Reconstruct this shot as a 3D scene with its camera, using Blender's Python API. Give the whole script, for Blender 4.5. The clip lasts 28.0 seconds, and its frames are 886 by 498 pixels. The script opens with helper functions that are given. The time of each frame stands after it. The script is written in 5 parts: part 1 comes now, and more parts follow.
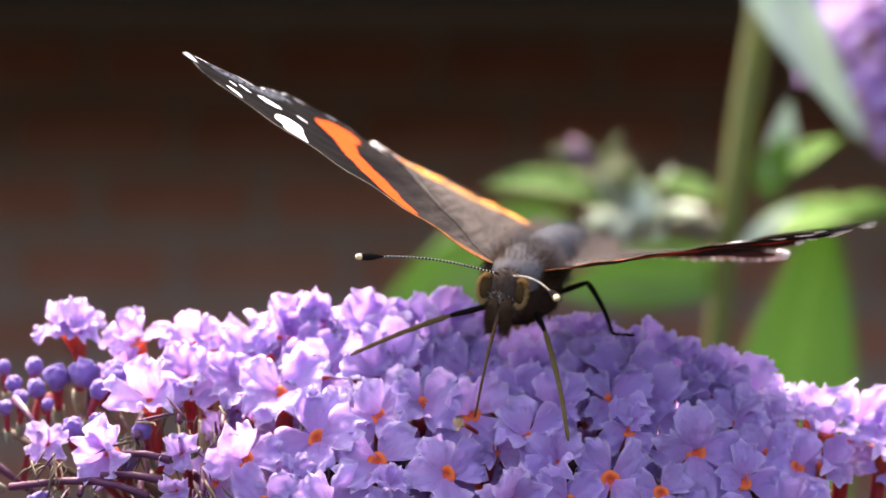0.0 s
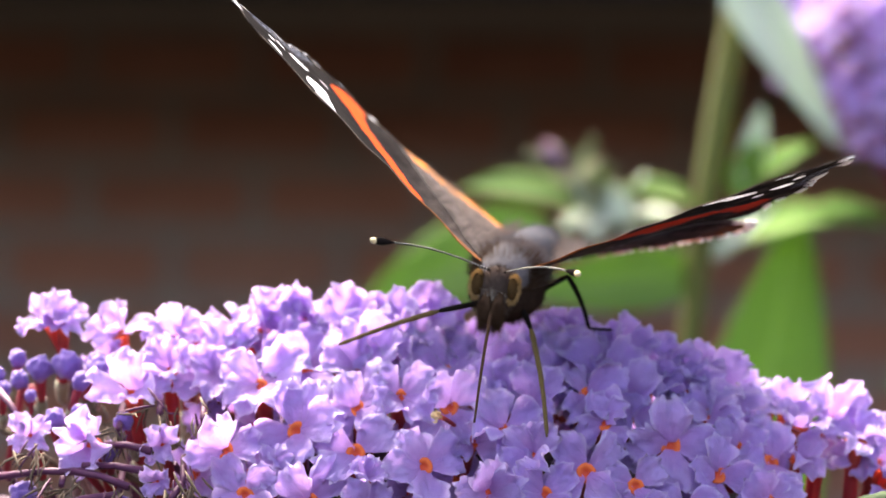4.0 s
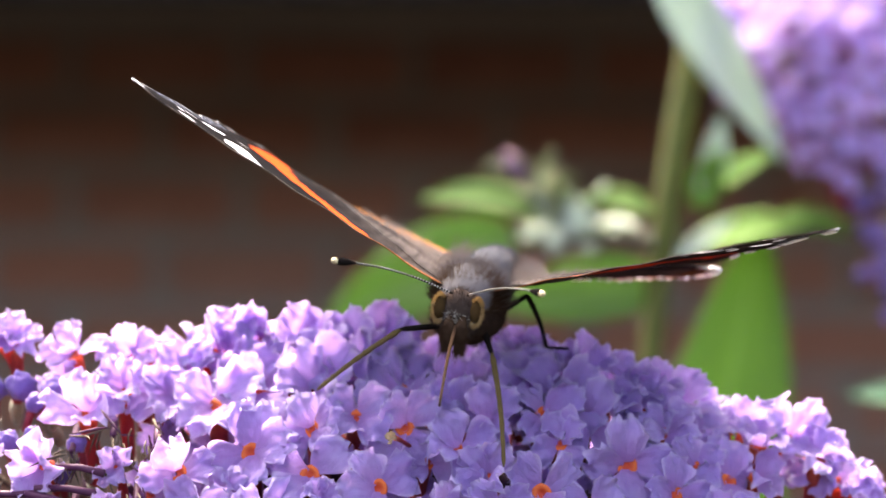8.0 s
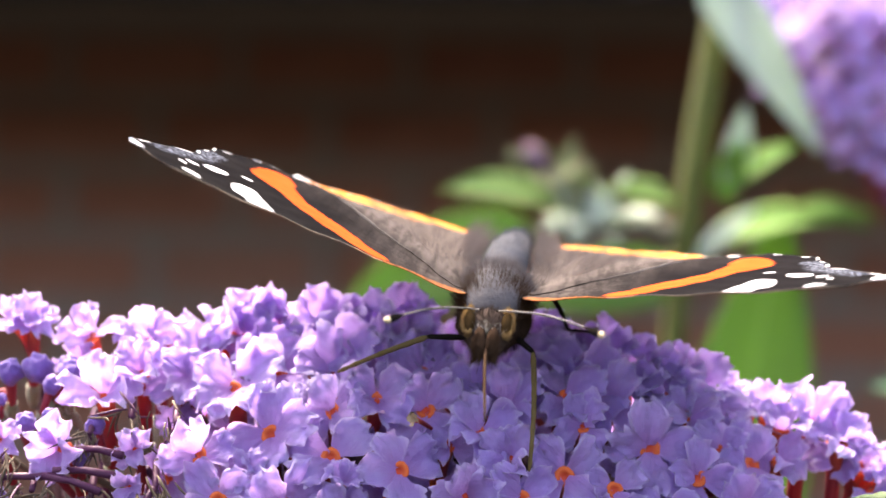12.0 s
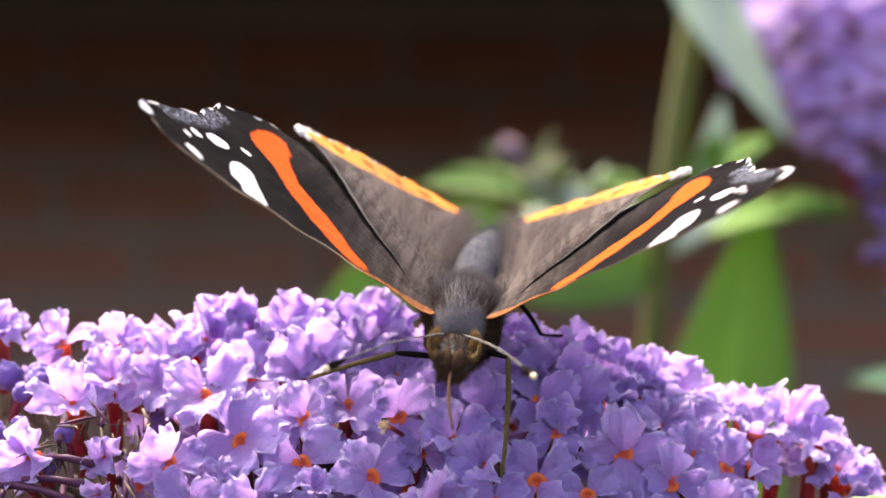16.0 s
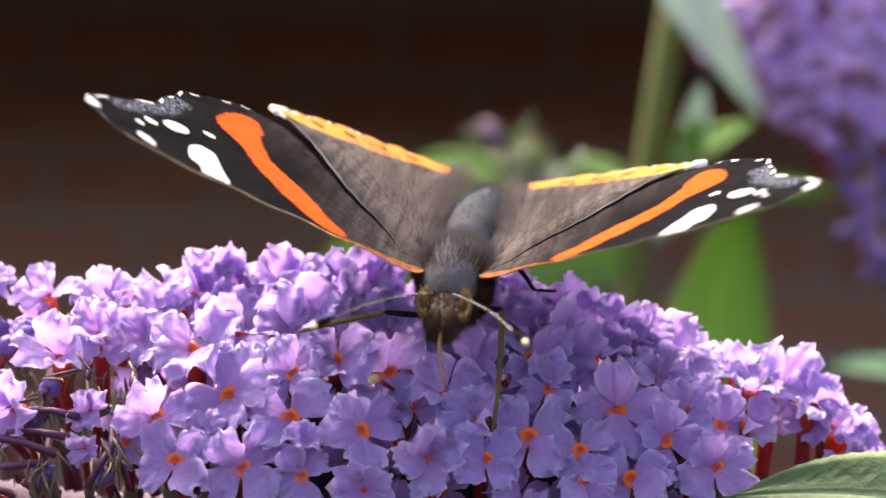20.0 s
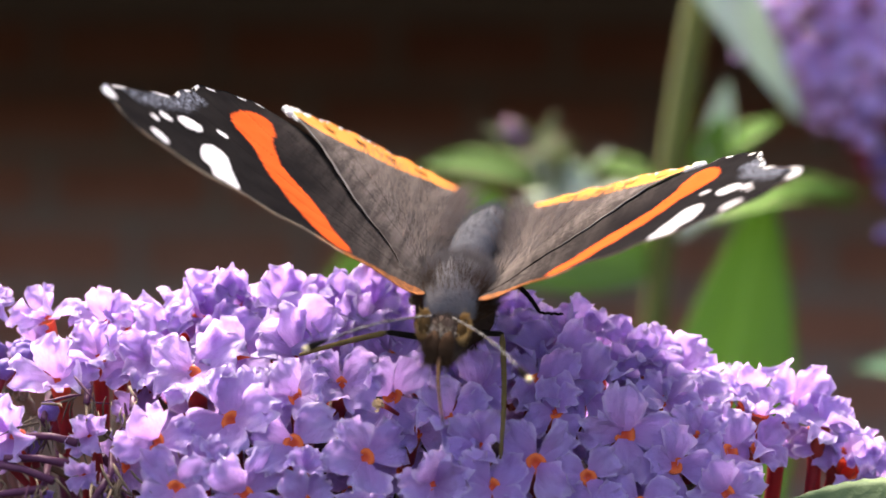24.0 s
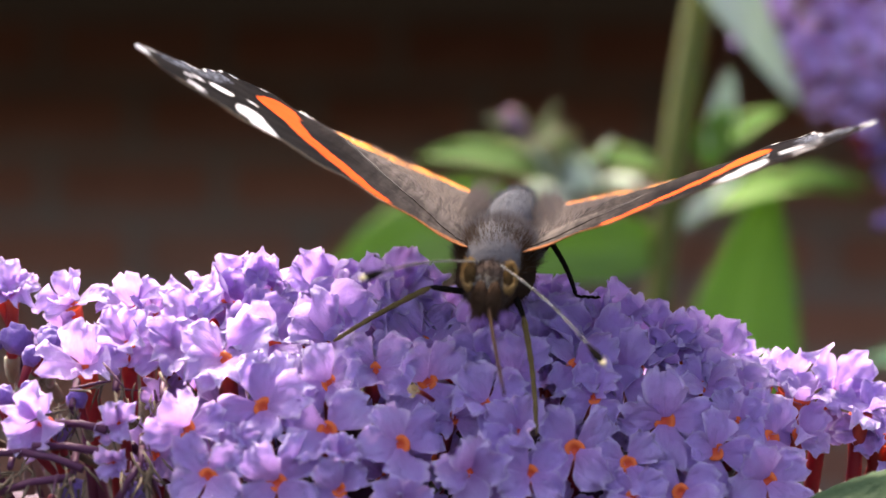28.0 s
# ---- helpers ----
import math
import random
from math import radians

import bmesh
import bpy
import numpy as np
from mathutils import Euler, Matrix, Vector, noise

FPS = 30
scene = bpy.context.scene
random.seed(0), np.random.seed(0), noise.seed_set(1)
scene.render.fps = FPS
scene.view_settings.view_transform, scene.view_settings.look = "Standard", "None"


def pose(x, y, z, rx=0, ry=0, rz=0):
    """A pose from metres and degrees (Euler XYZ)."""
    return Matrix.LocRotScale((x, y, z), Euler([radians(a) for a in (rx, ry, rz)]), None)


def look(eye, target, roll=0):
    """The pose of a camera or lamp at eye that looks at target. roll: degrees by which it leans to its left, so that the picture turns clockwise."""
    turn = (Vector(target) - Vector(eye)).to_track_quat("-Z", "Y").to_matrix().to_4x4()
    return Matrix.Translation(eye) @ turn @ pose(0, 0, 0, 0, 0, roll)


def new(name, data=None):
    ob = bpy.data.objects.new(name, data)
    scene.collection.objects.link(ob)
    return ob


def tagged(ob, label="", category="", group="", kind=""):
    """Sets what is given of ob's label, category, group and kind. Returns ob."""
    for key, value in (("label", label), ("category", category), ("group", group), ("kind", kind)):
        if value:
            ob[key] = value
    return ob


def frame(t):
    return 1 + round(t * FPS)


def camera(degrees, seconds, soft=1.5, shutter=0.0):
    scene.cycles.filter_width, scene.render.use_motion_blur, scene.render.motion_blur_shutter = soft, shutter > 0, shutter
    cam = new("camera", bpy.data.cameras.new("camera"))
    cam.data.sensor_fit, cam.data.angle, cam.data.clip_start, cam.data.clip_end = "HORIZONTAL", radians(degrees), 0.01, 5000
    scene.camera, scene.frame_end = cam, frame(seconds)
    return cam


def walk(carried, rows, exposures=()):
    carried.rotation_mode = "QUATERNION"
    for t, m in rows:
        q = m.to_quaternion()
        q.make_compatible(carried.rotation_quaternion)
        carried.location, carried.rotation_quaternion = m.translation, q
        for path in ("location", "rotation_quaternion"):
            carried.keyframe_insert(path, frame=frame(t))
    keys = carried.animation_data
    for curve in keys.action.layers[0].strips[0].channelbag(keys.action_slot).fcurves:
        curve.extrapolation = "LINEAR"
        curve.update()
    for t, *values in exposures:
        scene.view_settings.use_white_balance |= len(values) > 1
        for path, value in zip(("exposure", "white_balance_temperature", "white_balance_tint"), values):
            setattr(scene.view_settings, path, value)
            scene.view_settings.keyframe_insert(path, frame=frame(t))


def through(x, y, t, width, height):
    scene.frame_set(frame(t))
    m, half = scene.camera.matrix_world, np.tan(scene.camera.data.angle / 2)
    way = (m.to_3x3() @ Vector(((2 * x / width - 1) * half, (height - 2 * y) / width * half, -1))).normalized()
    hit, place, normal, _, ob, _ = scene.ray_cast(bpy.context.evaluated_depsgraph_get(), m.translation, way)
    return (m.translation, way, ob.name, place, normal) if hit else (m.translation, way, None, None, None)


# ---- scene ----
# ---------------------------------------------------------------- camera
LENS = 23.7
cam = camera(LENS, 28.0, soft=1.6)
cam.data.dof.use_dof = True
cam.data.dof.focus_distance = 0.1615
cam.data.dof.aperture_fstop = 26.0

# seconds, x y z in millimetres, yaw pitch roll in degrees
PATH = (
    (0, -2.8, -171.88, 0.11, 0.926, 0.177, -0.207), (0.5, -2.76, -172.01, -0.12, 0.926, 0.135, -0.204),
    (1, -2.39, -172.21, -0.62, 0.935, 0.084, -0.088), (1.5, -2.4, -172.26, -0.89, 0.906, 0.079, -0.164),
    (2, -2.74, -172.28, -1.46, 0.868, 0.091, -0.318), (2.5, -3.03, -172.68, -1.48, 0.821, 0.125, -0.439),
    (4.5, -0.97, -174.09, 0.33, 0.715, 0.152, -0.442), (5, -0.38, -174.28, 0.76, 0.692, 0.15, -0.365),
    (5.5, 0.45, -174.46, 1.02, 0.631, 0.159, -0.282), (6, 1.08, -174.26, 0.94, 0.563, 0.206, -0.426),
    (6.5, 1.43, -174.21, 0.94, 0.535, 0.221, -0.481), (7, 1.59, -173.82, 0.81, 0.506, 0.23, -0.46), (7.5, 1.49, -173.53, 0.75, 0.481, 0.237, -0.422),
    (8, 1.13, -172.9, 1.16, 0.453, 0.217, -0.265), (8.5, 1.02, -172.67, 1.31, 0.476, 0.201, -0.137), (9, -0.01, -172.38, 1.16, 0.478, 0.188, 0.019),
    (9.5, -0.62, -172.14, 0.82, 0.454, 0.212, -0.011), (10, -1.37, -171.91, 0.81, 0.426, 0.244, -0.157),
    (10.5, -1.85, -172.05, 1.05, 0.399, 0.238, -0.168), (11, -1.82, -171.86, 0.8, 0.385, 0.247, -0.198),
    (11.5, -1.43, -171.7, -0.03, 0.313, 0.246, -0.337), (12, -1.22, -171.56, -0.35, 0.239, 0.22, -0.374),
    (12.5, -0.37, -171.43, -1.04, 0.162, 0.205, -0.366), (13, -0.07, -171.36, -0.85, 0.074, 0.16, -0.282),
    (13.5, 1.08, -171.13, -0.05, 0.087, 0.112, -0.134), (15.5, 0.87, -170.83, 0.41, 0.016, 0.09, -0.272),
    (16, 0.32, -170.47, 0.55, -0.009, 0.054, -0.098), (16.5, 0.31, -170.16, 0.66, -0.001, 0.016, -0.038), (17, -0, -169.84, -0, -0, 0, -0),
    (17.5, -0.4, -169.61, -0.65, -0.032, -0.008, -0.085), (18, -0.44, -169.41, -0.9, -0.056, -0.032, -0.127),
    (18.5, -0.24, -168.96, -1.34, -0.085, -0.063, -0.237), (19, -0.1, -168.84, -1.51, -0.116, -0.108, -0.292),
    (19.5, 0.2, -168.47, -2.25, -0.134, -0.14, -0.32), (20, 0.58, -168.22, -2.45, -0.151, -0.189, -0.32),
    (20.5, 1.13, -168.09, -2.29, -0.165, -0.181, -0.38), (21, 1.18, -167.87, -1.86, -0.189, -0.191, -0.364),
    (21.5, 1.34, -167.74, -1.38, -0.196, -0.188, -0.328), (22, 1.11, -167.17, -0.96, -0.211, -0.188, -0.264),
    (22.5, 0.81, -166.95, -0.91, -0.21, -0.178, -0.312), (24.5, -0.11, -164.8, -0.83, -0.191, -0.163, -0.295),
    (25, -0.26, -164.16, -1.01, -0.182, -0.172, -0.175), (25.5, -0.66, -163.47, -1.67, -0.18, -0.16, -0.215),
    (26, -0.83, -162.9, -2, -0.172, -0.16, -0.225), (26.5, -1.11, -162.54, -2.2, -0.176, -0.173, -0.153),
    (27, -1.4, -162.47, -2.24, -0.182, -0.182, -0.123), (27.5, -2.16, -162.24, -2.38, -0.173, -0.174, -0.132),
    (28, -2.48, -162.28, -2.12, -0.154, -0.175, -0.146),
)
walk(cam, [(t, pose(x / 1000, y / 1000, z / 1000, 90 + p, r, w)) for t, x, y, z, w, p, r in PATH],
     exposures=((0.0, 2.44, 7900, 18), (5.0, 2.52, 7900, 18), (9.0, 2.56, 7900, 18), (13.0, 2.52, 7900, 18), (16.0, 2.25, 7900, 18),
                (20.0, 2.14, 7900, 18), (28.0, 2.10, 7900, 18)))

# ---------------------------------------------------------------- world and sun
SUN_WAY = Vector((0.24, -0.48, -0.80)).normalized()
sky_world = bpy.data.worlds.new("garden_sky")
scene.world = sky_world
sky_world.use_nodes = True
wn = sky_world.node_tree.nodes
sky = wn.new("ShaderNodeTexSky")
sky.sky_type = "NISHITA"
sky.sun_disc = False
sky.air_density = 0.7
sky.dust_density = 5.0
sky.ozone_density = 0.5
sky.sun_elevation = math.asin(-SUN_WAY.z)
sky.sun_rotation = math.atan2(-SUN_WAY.x, -SUN_WAY.y)
sky_world.node_tree.links.new(sky.outputs["Color"], wn["Background"].inputs["Color"])
wn["Background"].inputs["Strength"].default_value = 0.185

sun = new("sun", bpy.data.lights.new("sun", "SUN"))
sun.data.energy = 3.8
sun.data.angle = radians(24)
sun.data.color = (0.955, 0.98, 0.985)
sun.matrix_world = look(-SUN_WAY * 5, (0, 0, 0))

MM = 0.001


# ---------------------------------------------------------------- materials
class Nodes:
    def __init__(self, name):
        self.mat = bpy.data.materials.new(name)
        self.mat.use_nodes = True
        self.tree = self.mat.node_tree
        self.bsdf = self.tree.nodes["Principled BSDF"]
        self.end = self.tree.nodes["Material Output"]

    def add(self, kind):
        return self.tree.nodes.new(kind)

    def link(self, a, b):
        self.tree.links.new(a, b)

    def coords(self):
        return self.add("ShaderNodeTexCoord").outputs["Object"]

    def noise(self, scale, detail=3.0, rough=0.55, vec=None, stretch=None):
        n = self.add("ShaderNodeTexNoise")
        n.inputs["Scale"].default_value = scale
        n.inputs["Detail"].default_value = detail
        n.inputs["Roughness"].default_value = rough
        v = vec or self.coords()
        if stretch:
            m = self.add("ShaderNodeMapping")
            m.inputs["Scale"].default_value = stretch
            self.link(v, m.inputs["Vector"])
            v = m.outputs["Vector"]
        self.link(v, n.inputs["Vector"])
        return n.outputs["Fac"]

    def ramp(self, fac, stops):
        r = self.add("ShaderNodeValToRGB")
        e = r.color_ramp.elements
        while len(e) < len(stops):
            e.new(0.5)
        for el, (p, c) in zip(e, stops):
            el.position = p
            el.color = (*c, 1.0)
        self.link(fac, r.inputs["Fac"])
        return r.outputs["Color"]

    def mix(self, fac, a, b, how="MIX"):
        m = self.add("ShaderNodeMix")
        m.data_type = "RGBA"
        m.blend_type = how
        for socket, v in ((m.inputs[0], fac), (m.inputs[6], a), (m.inputs[7], b)):
            if isinstance(v, (int, float)):
                socket.default_value = v
            elif isinstance(v, tuple):
                socket.default_value = (*v, 1.0)
            else:
                self.link(v, socket)
        return m.outputs[2]

    def math(self, how, a, b=0.0):
        m = self.add("ShaderNodeMath")
        m.operation = how
        for socket, v in zip(m.inputs, (a, b)):
            if isinstance(v, (int, float)):
                socket.default_value = v
            else:
                self.link(v, socket)
        return m.outputs[0]

    def step(self, value, low, high):
        m = self.add("ShaderNodeMapRange")
        m.interpolation_type = "SMOOTHSTEP"
        m.inputs["From Min"].default_value = low
        m.inputs["From Max"].default_value = high
        self.link(value, m.inputs["Value"])
        return m.outputs["Result"]

    def attr(self, name):
        a = self.add("ShaderNodeAttribute")
        a.attribute_name = name
        return a.outputs["Fac"]

    def bump(self, height, strength=0.3, distance=0.0002):
        b = self.add("ShaderNodeBump")
        b.inputs["Strength"].default_value = strength
        b.inputs["Distance"].default_value = distance
        self.link(height, b.inputs["Height"])
        self.link(b.outputs["Normal"], self.bsdf.inputs["Normal"])
        return b.outputs["Normal"]

    def base(self, colour):
        if isinstance(colour, tuple):
            self.bsdf.inputs["Base Color"].default_value = (*colour, 1.0)
        else:
            self.link(colour, self.bsdf.inputs["Base Color"])

    def rough(self, v):
        if isinstance(v, (int, float)):
            self.bsdf.inputs["Roughness"].default_value = v
        else:
            self.link(v, self.bsdf.inputs["Roughness"])

    def matte(self, colour, share, normal=None, sheen=0.0):
        """A dull scaly sheet: plain diffuse light, and some that passes through."""
        d = self.add("ShaderNodeBsdfDiffuse")
        d.inputs["Roughness"].default_value = 0.6
        tr = self.add("ShaderNodeBsdfTranslucent")
        mx = self.add("ShaderNodeMixShader")
        mx.inputs[0].default_value = share
        for n in (d, tr):
            self.link(colour, n.inputs["Color"])
            if normal:
                self.link(normal, n.inputs["Normal"])
        self.link(d.outputs[0], mx.inputs[1])
        self.link(tr.outputs[0], mx.inputs[2])
        nap = self.add("ShaderNodeBsdfSheen")
        nap.inputs["Roughness"].default_value = 0.2
        nap.inputs["Color"].default_value = (*(sheen,) * 3, 1.0)
        both = self.add("ShaderNodeAddShader")
        self.link(mx.outputs[0], both.inputs[0])
        self.link(nap.outputs[0], both.inputs[1])
        self.link(both.outputs[0], self.end.inputs["Surface"])

    def glow_through(self, colour, share, normal=None):
        """Mix in light that passes through a thin leaf or petal."""
        tr = self.add("ShaderNodeBsdfTranslucent")
        if isinstance(colour, tuple):
            tr.inputs["Color"].default_value = (*colour, 1.0)
        else:
            self.link(colour, tr.inputs["Color"])
        mx = self.add("ShaderNodeMixShader")
        mx.inputs[0].default_value = share
        self.link(self.bsdf.outputs[0], mx.inputs[1])
        self.link(tr.outputs[0], mx.inputs[2])
        self.link(mx.outputs[0], self.end.inputs["Surface"])


def petal_material():
    m = Nodes("petal")
    rnd = m.add("ShaderNodeObjectInfo").outputs["Random"]
    big = m.noise(1.3, 3)
    fine = m.noise(9.0, 4, 0.65)
    c = m.mix(big, (0.395, 0.232, 0.650), (0.615, 0.500, 0.87))
    c = m.mix(m.step(rnd, 0.0, 1.0), c, m.mix(0.5, c, (0.43, 0.28, 0.78)))
    heart = m.attr("heart")
    c = m.mix(m.math("MULTIPLY", heart, 0.62), c, (0.47, 0.18, 0.58))
    # whitish margin: the paler thin edge, with its backlit highlight painted in
    c = m.mix(m.math("MULTIPLY", m.attr("thin"), 0.5), c, (0.86, 0.82, 0.96))
    c = m.mix(m.math("MULTIPLY", fine, 0.14), c, (0.74, 0.62, 0.90))
    line = m.noise(14.0, 3, 0.6, stretch=(0.22, 1.7, 1.0))
    c = m.mix(m.math("MULTIPLY", m.step(line, 0.50, 0.72), 0.30), c, (0.36, 0.18, 0.62))
    m.base(c)
    m.rough(0.5)
    m.bsdf.inputs["Sheen Weight"].default_value = 0.12
    m.bump(m.math("ADD", fine, line), 0.7, 0.0004)
    m.glow_through(m.mix(0.45, c, (0.36, 0.165, 0.54)), 0.42)
    return m.mat


def tube_material():
    m = Nodes("corolla_tube_red")
    n = m.noise(5.0, 4, 0.6, stretch=(1, 1, 0.2))
    c = m.mix(n, (0.19, 0.010, 0.020), (0.34, 0.030, 0.040))
    c = m.mix(m.step(m.attr("along"), 0.45, 1.0), c, m.mix(n, (0.60, 0.085, 0.035), (0.70, 0.15, 0.07)))
    m.base(c)
    m.rough(0.42)
    m.bump(n, 0.3, 0.0002)
    m.glow_through(c, 0.35)
    return m.mat


def throat_material():
    m = Nodes("throat")
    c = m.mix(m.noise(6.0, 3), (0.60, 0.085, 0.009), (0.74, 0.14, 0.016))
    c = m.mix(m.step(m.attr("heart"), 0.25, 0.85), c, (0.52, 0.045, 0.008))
    m.base(c)
    m.rough(0.6)
    m.bump(m.noise(14.0, 3), 0.4, 0.0002)
    return m.mat


def plain(name, c1, c2, scale, rough=0.6, bump=0.3, dist=0.0002, through=0.0, stretch=None, sheen=0.0, dull=False):
    m = Nodes(name)
    n1, n2 = m.noise(scale, 4, 0.6, stretch=stretch), m.noise(scale * 0.2, 2)
    c = m.mix(n1, c1, c2)
    c = m.mix(m.math("MULTIPLY", n2, 0.5), c, tuple(0.55 * (a + b) * 0.8 for a, b in zip(c1, c2)))
    m.base(c)
    m.rough(rough)
    m.bsdf.inputs["Sheen Weight"].default_value = sheen
    m.bsdf.inputs["Specular IOR Level"].default_value = 0.22
    nrm = m.bump(n1, bump, dist)
    if dull:
        m.matte(c, 0.12, nrm, sheen)
    elif through:
        m.glow_through(c, through)
    return m.mat


def leaf_material(name, top, vein, through):
    m = Nodes(name)
    big, fine = m.noise(90.0, 3), m.noise(900.0, 4, 0.65)
    c = m.mix(big, top, tuple(a * 1.35 for a in top))
    c = m.mix(m.math("MULTIPLY", fine, 0.35), c, tuple(a * 0.6 for a in top))
    c = m.mix(m.step(m.attr("vein"), 0.35, 0.95), c, vein)
    m.base(c)
    m.rough(0.72)
    m.bsdf.inputs["Specular IOR Level"].default_value = 0.25
    m.bump(m.math("SUBTRACT", fine, m.attr("vein")), 0.5, 0.0004)
    m.glow_through(m.mix(0.5, c, (0.22, 0.37, 0.07)), through)
    return m.mat


def wing_material(name, upper, hind):
    m = Nodes(name)
    fine = m.noise(2600.0, 4, 0.65)
    mid = m.noise(420.0, 3, 0.6)
    edge = m.attr("edge")
    base_d = m.attr("root")
    if upper:
        dark = m.mix(mid, (0.007, 0.0065, 0.0075), (0.019, 0.017, 0.017))
        brown = m.mix(mid, (0.120, 0.100, 0.089), (0.205, 0.176, 0.158))
        streak = m.noise(900.0, 4, 0.65, stretch=(1.0, 0.10, 1.0))
        brown = m.mix(m.step(streak, 0.36, 0.66), m.mix(0.68, brown, dark), brown)
        brown = m.mix(m.math("MULTIPLY", m.step(fine, 0.45, 0.7), 0.4), brown, (0.23, 0.198, 0.180))
        if hind:
            c = m.mix(m.step(m.attr("fold"), 0.0, 0.45), m.mix(0.45, dark, brown), brown)
        else:
            c = m.mix(m.step(base_d, 0.10, 0.48), m.mix(0.5, dark, brown), dark)
            c = m.mix(m.math("MULTIPLY", m.attr("trail"), 0.35), c, brown)
    else:
        dark = m.mix(mid, (0.010, 0.008, 0.008), (0.030, 0.022, 0.018))
        mottle = m.step(m.noise(260.0, 4, 0.7), 0.50, 0.62)
        c = m.mix(mottle, dark, (0.06, 0.045, 0.036))
    wob = m.math("MULTIPLY", m.math("SUBTRACT", m.noise(2000.0, 4, 0.65), 0.5), 0.9)
    if hind:
        band = m.step(m.math("ADD", m.attr("band"), wob), -0.10, 0.10)
        orange = m.mix(mid, (0.85, 0.285, 0.06), (0.90, 0.365, 0.10))
        orange = m.mix(m.math("MULTIPLY", m.step(m.attr("inner"), 0.75, 1.0), 0.8), orange, (0.72, 0.20, 0.07)) if upper else (0.035, 0.024, 0.019)
        c = m.mix(m.math("MULTIPLY", m.math("MULTIPLY", m.step(m.attr("fold"), 0.045, 0.015), m.step(base_d, 0.15, 0.45)), 0.3), c, (0.45, 0.43, 0.41))
        band = m.math("MULTIPLY", band, m.step(m.attr("inner"), 0.97, 0.80))
        c = m.mix(band, c, orange)
        c = m.mix(m.step(m.math("ADD", m.attr("spot"), m.math("MULTIPLY", wob, 0.3)), -0.06, 0.06), c, (0.012, 0.008, 0.006))
    else:
        band = m.step(m.math("ADD", m.attr("band"), wob), 0.0, 0.44)
        c = m.mix(band, c, m.mix(mid, (0.72, 0.088, 0.018), (0.83, 0.135, 0.032)) if upper else (0.15, 0.034, 0.017))
        costa = m.step(m.math("ADD", m.attr("costa"), wob), -0.12, 0.12)
        c = m.mix(m.math("MULTIPLY", costa, m.math("ADD", 0.25, m.math("MULTIPLY", m.step(fine, 0.35, 0.65), 0.5))), c, (0.46, 0.165, 0.05))
        white = m.step(m.math("ADD", m.attr("white"), m.math("MULTIPLY", wob, 0.5)), -0.07, 0.07)
        c = m.mix(white, c, (0.82, 0.82, 0.84))
        bloom = m.math("MULTIPLY", m.step(m.attr("bloom"), 0.0, 1.0), m.step(m.noise(3600.0, 4, 0.7), 0.40, 0.75))
        c = m.mix(m.math("MULTIPLY", bloom, 0.9), c, (0.42, 0.47, 0.58))
        c = m.mix(m.math("MULTIPLY", m.step(m.attr("lead"), 0.35, 0.9), 0.55), c, (0.42, 0.34, 0.27))
        c = m.mix(m.step(m.attr("tip"), -0.25, 0.25), c, (0.70, 0.70, 0.72))
    reach = (0.36, 0.16) if upper else (0.45, 0.25) if hind else (0.75, 0.45)
    fringe = m.math("MULTIPLY", m.step(edge, *reach), m.step(m.attr("beat"), *((0.86, 0.97) if upper and hind else (0.50, 0.66) if upper else (0.28, 0.45))))
    c = m.mix(m.math("MULTIPLY", fringe, 0.95), c, (0.80, 0.79, 0.76))
    c = m.mix(m.math("MULTIPLY", m.step(m.attr("vein"), 0.45, 0.95), 0.45), c, (0.01, 0.008, 0.008))
    h = m.math("ADD", m.math("MULTIPLY", fine, 0.15), m.attr("vein"))
    m.matte(c, 0.24 if upper else 0.30, m.bump(h, 0.4, 0.00010), 0.05 if hind else 0.02)
    return m.mat


def brick_material():
    m = Nodes("brick")
    rnd = m.add("ShaderNodeObjectInfo").outputs["Random"]
    c = m.ramp(rnd, ((0.0, (0.28, 0.120, 0.078)), (0.5, (0.37, 0.160, 0.100)), (1.0, (0.32, 0.17, 0.120))))
    c = m.mix(m.step(m.noise(14.0, 5, 0.65), 0.35, 0.75), c, (0.39, 0.19, 0.13))
    c = m.mix(m.math("MULTIPLY", m.step(m.noise(60.0, 4, 0.7), 0.55, 0.75), 0.6), c, (0.12, 0.06, 0.045))
    m.base(c)
    m.rough(0.88)
    m.bump(m.noise(180.0, 5, 0.7), 0.7, 0.002)
    return m.mat


PETAL = petal_material()
TUBE = plain("corolla_tube", (0.22, 0.025, 0.055), (0.34, 0.05, 0.06), 3.0, 0.5, 0.2, through=0.25)
TUBE_RED = tube_material()
THROAT = throat_material()
BUD = plain("bud_skin", (0.10, 0.05, 0.23), (0.21, 0.13, 0.42), 5.0, 0.65, 0.4, sheen=0.2)
BUD_LILAC = plain("bud_lilac", (0.12, 0.075, 0.24), (0.22, 0.15, 0.38), 900.0, 0.65, 0.4, through=0.2)
BUD_PINK = plain("bud_pink", (0.11, 0.055, 0.09), (0.20, 0.12, 0.17), 5.0, 0.65, 0.4)
CALYX = plain("calyx", (0.11, 0.11, 0.06), (0.24, 0.22, 0.14), 900.0, 0.75, 0.5, sheen=0.3)
HUSK = plain("withered_husk", (0.04, 0.028, 0.020), (0.17, 0.125, 0.085), 900.0, 0.8, 0.5)
TAN = plain("withered_petal", (0.42, 0.30, 0.17), (0.62, 0.50, 0.34), 6.0, 0.7, 0.5, through=0.3)
TUBE_DARK = plain("stalk_purple", (0.050, 0.014, 0.038), (0.11, 0.032, 0.080), 300.0, 0.5, 0.3)
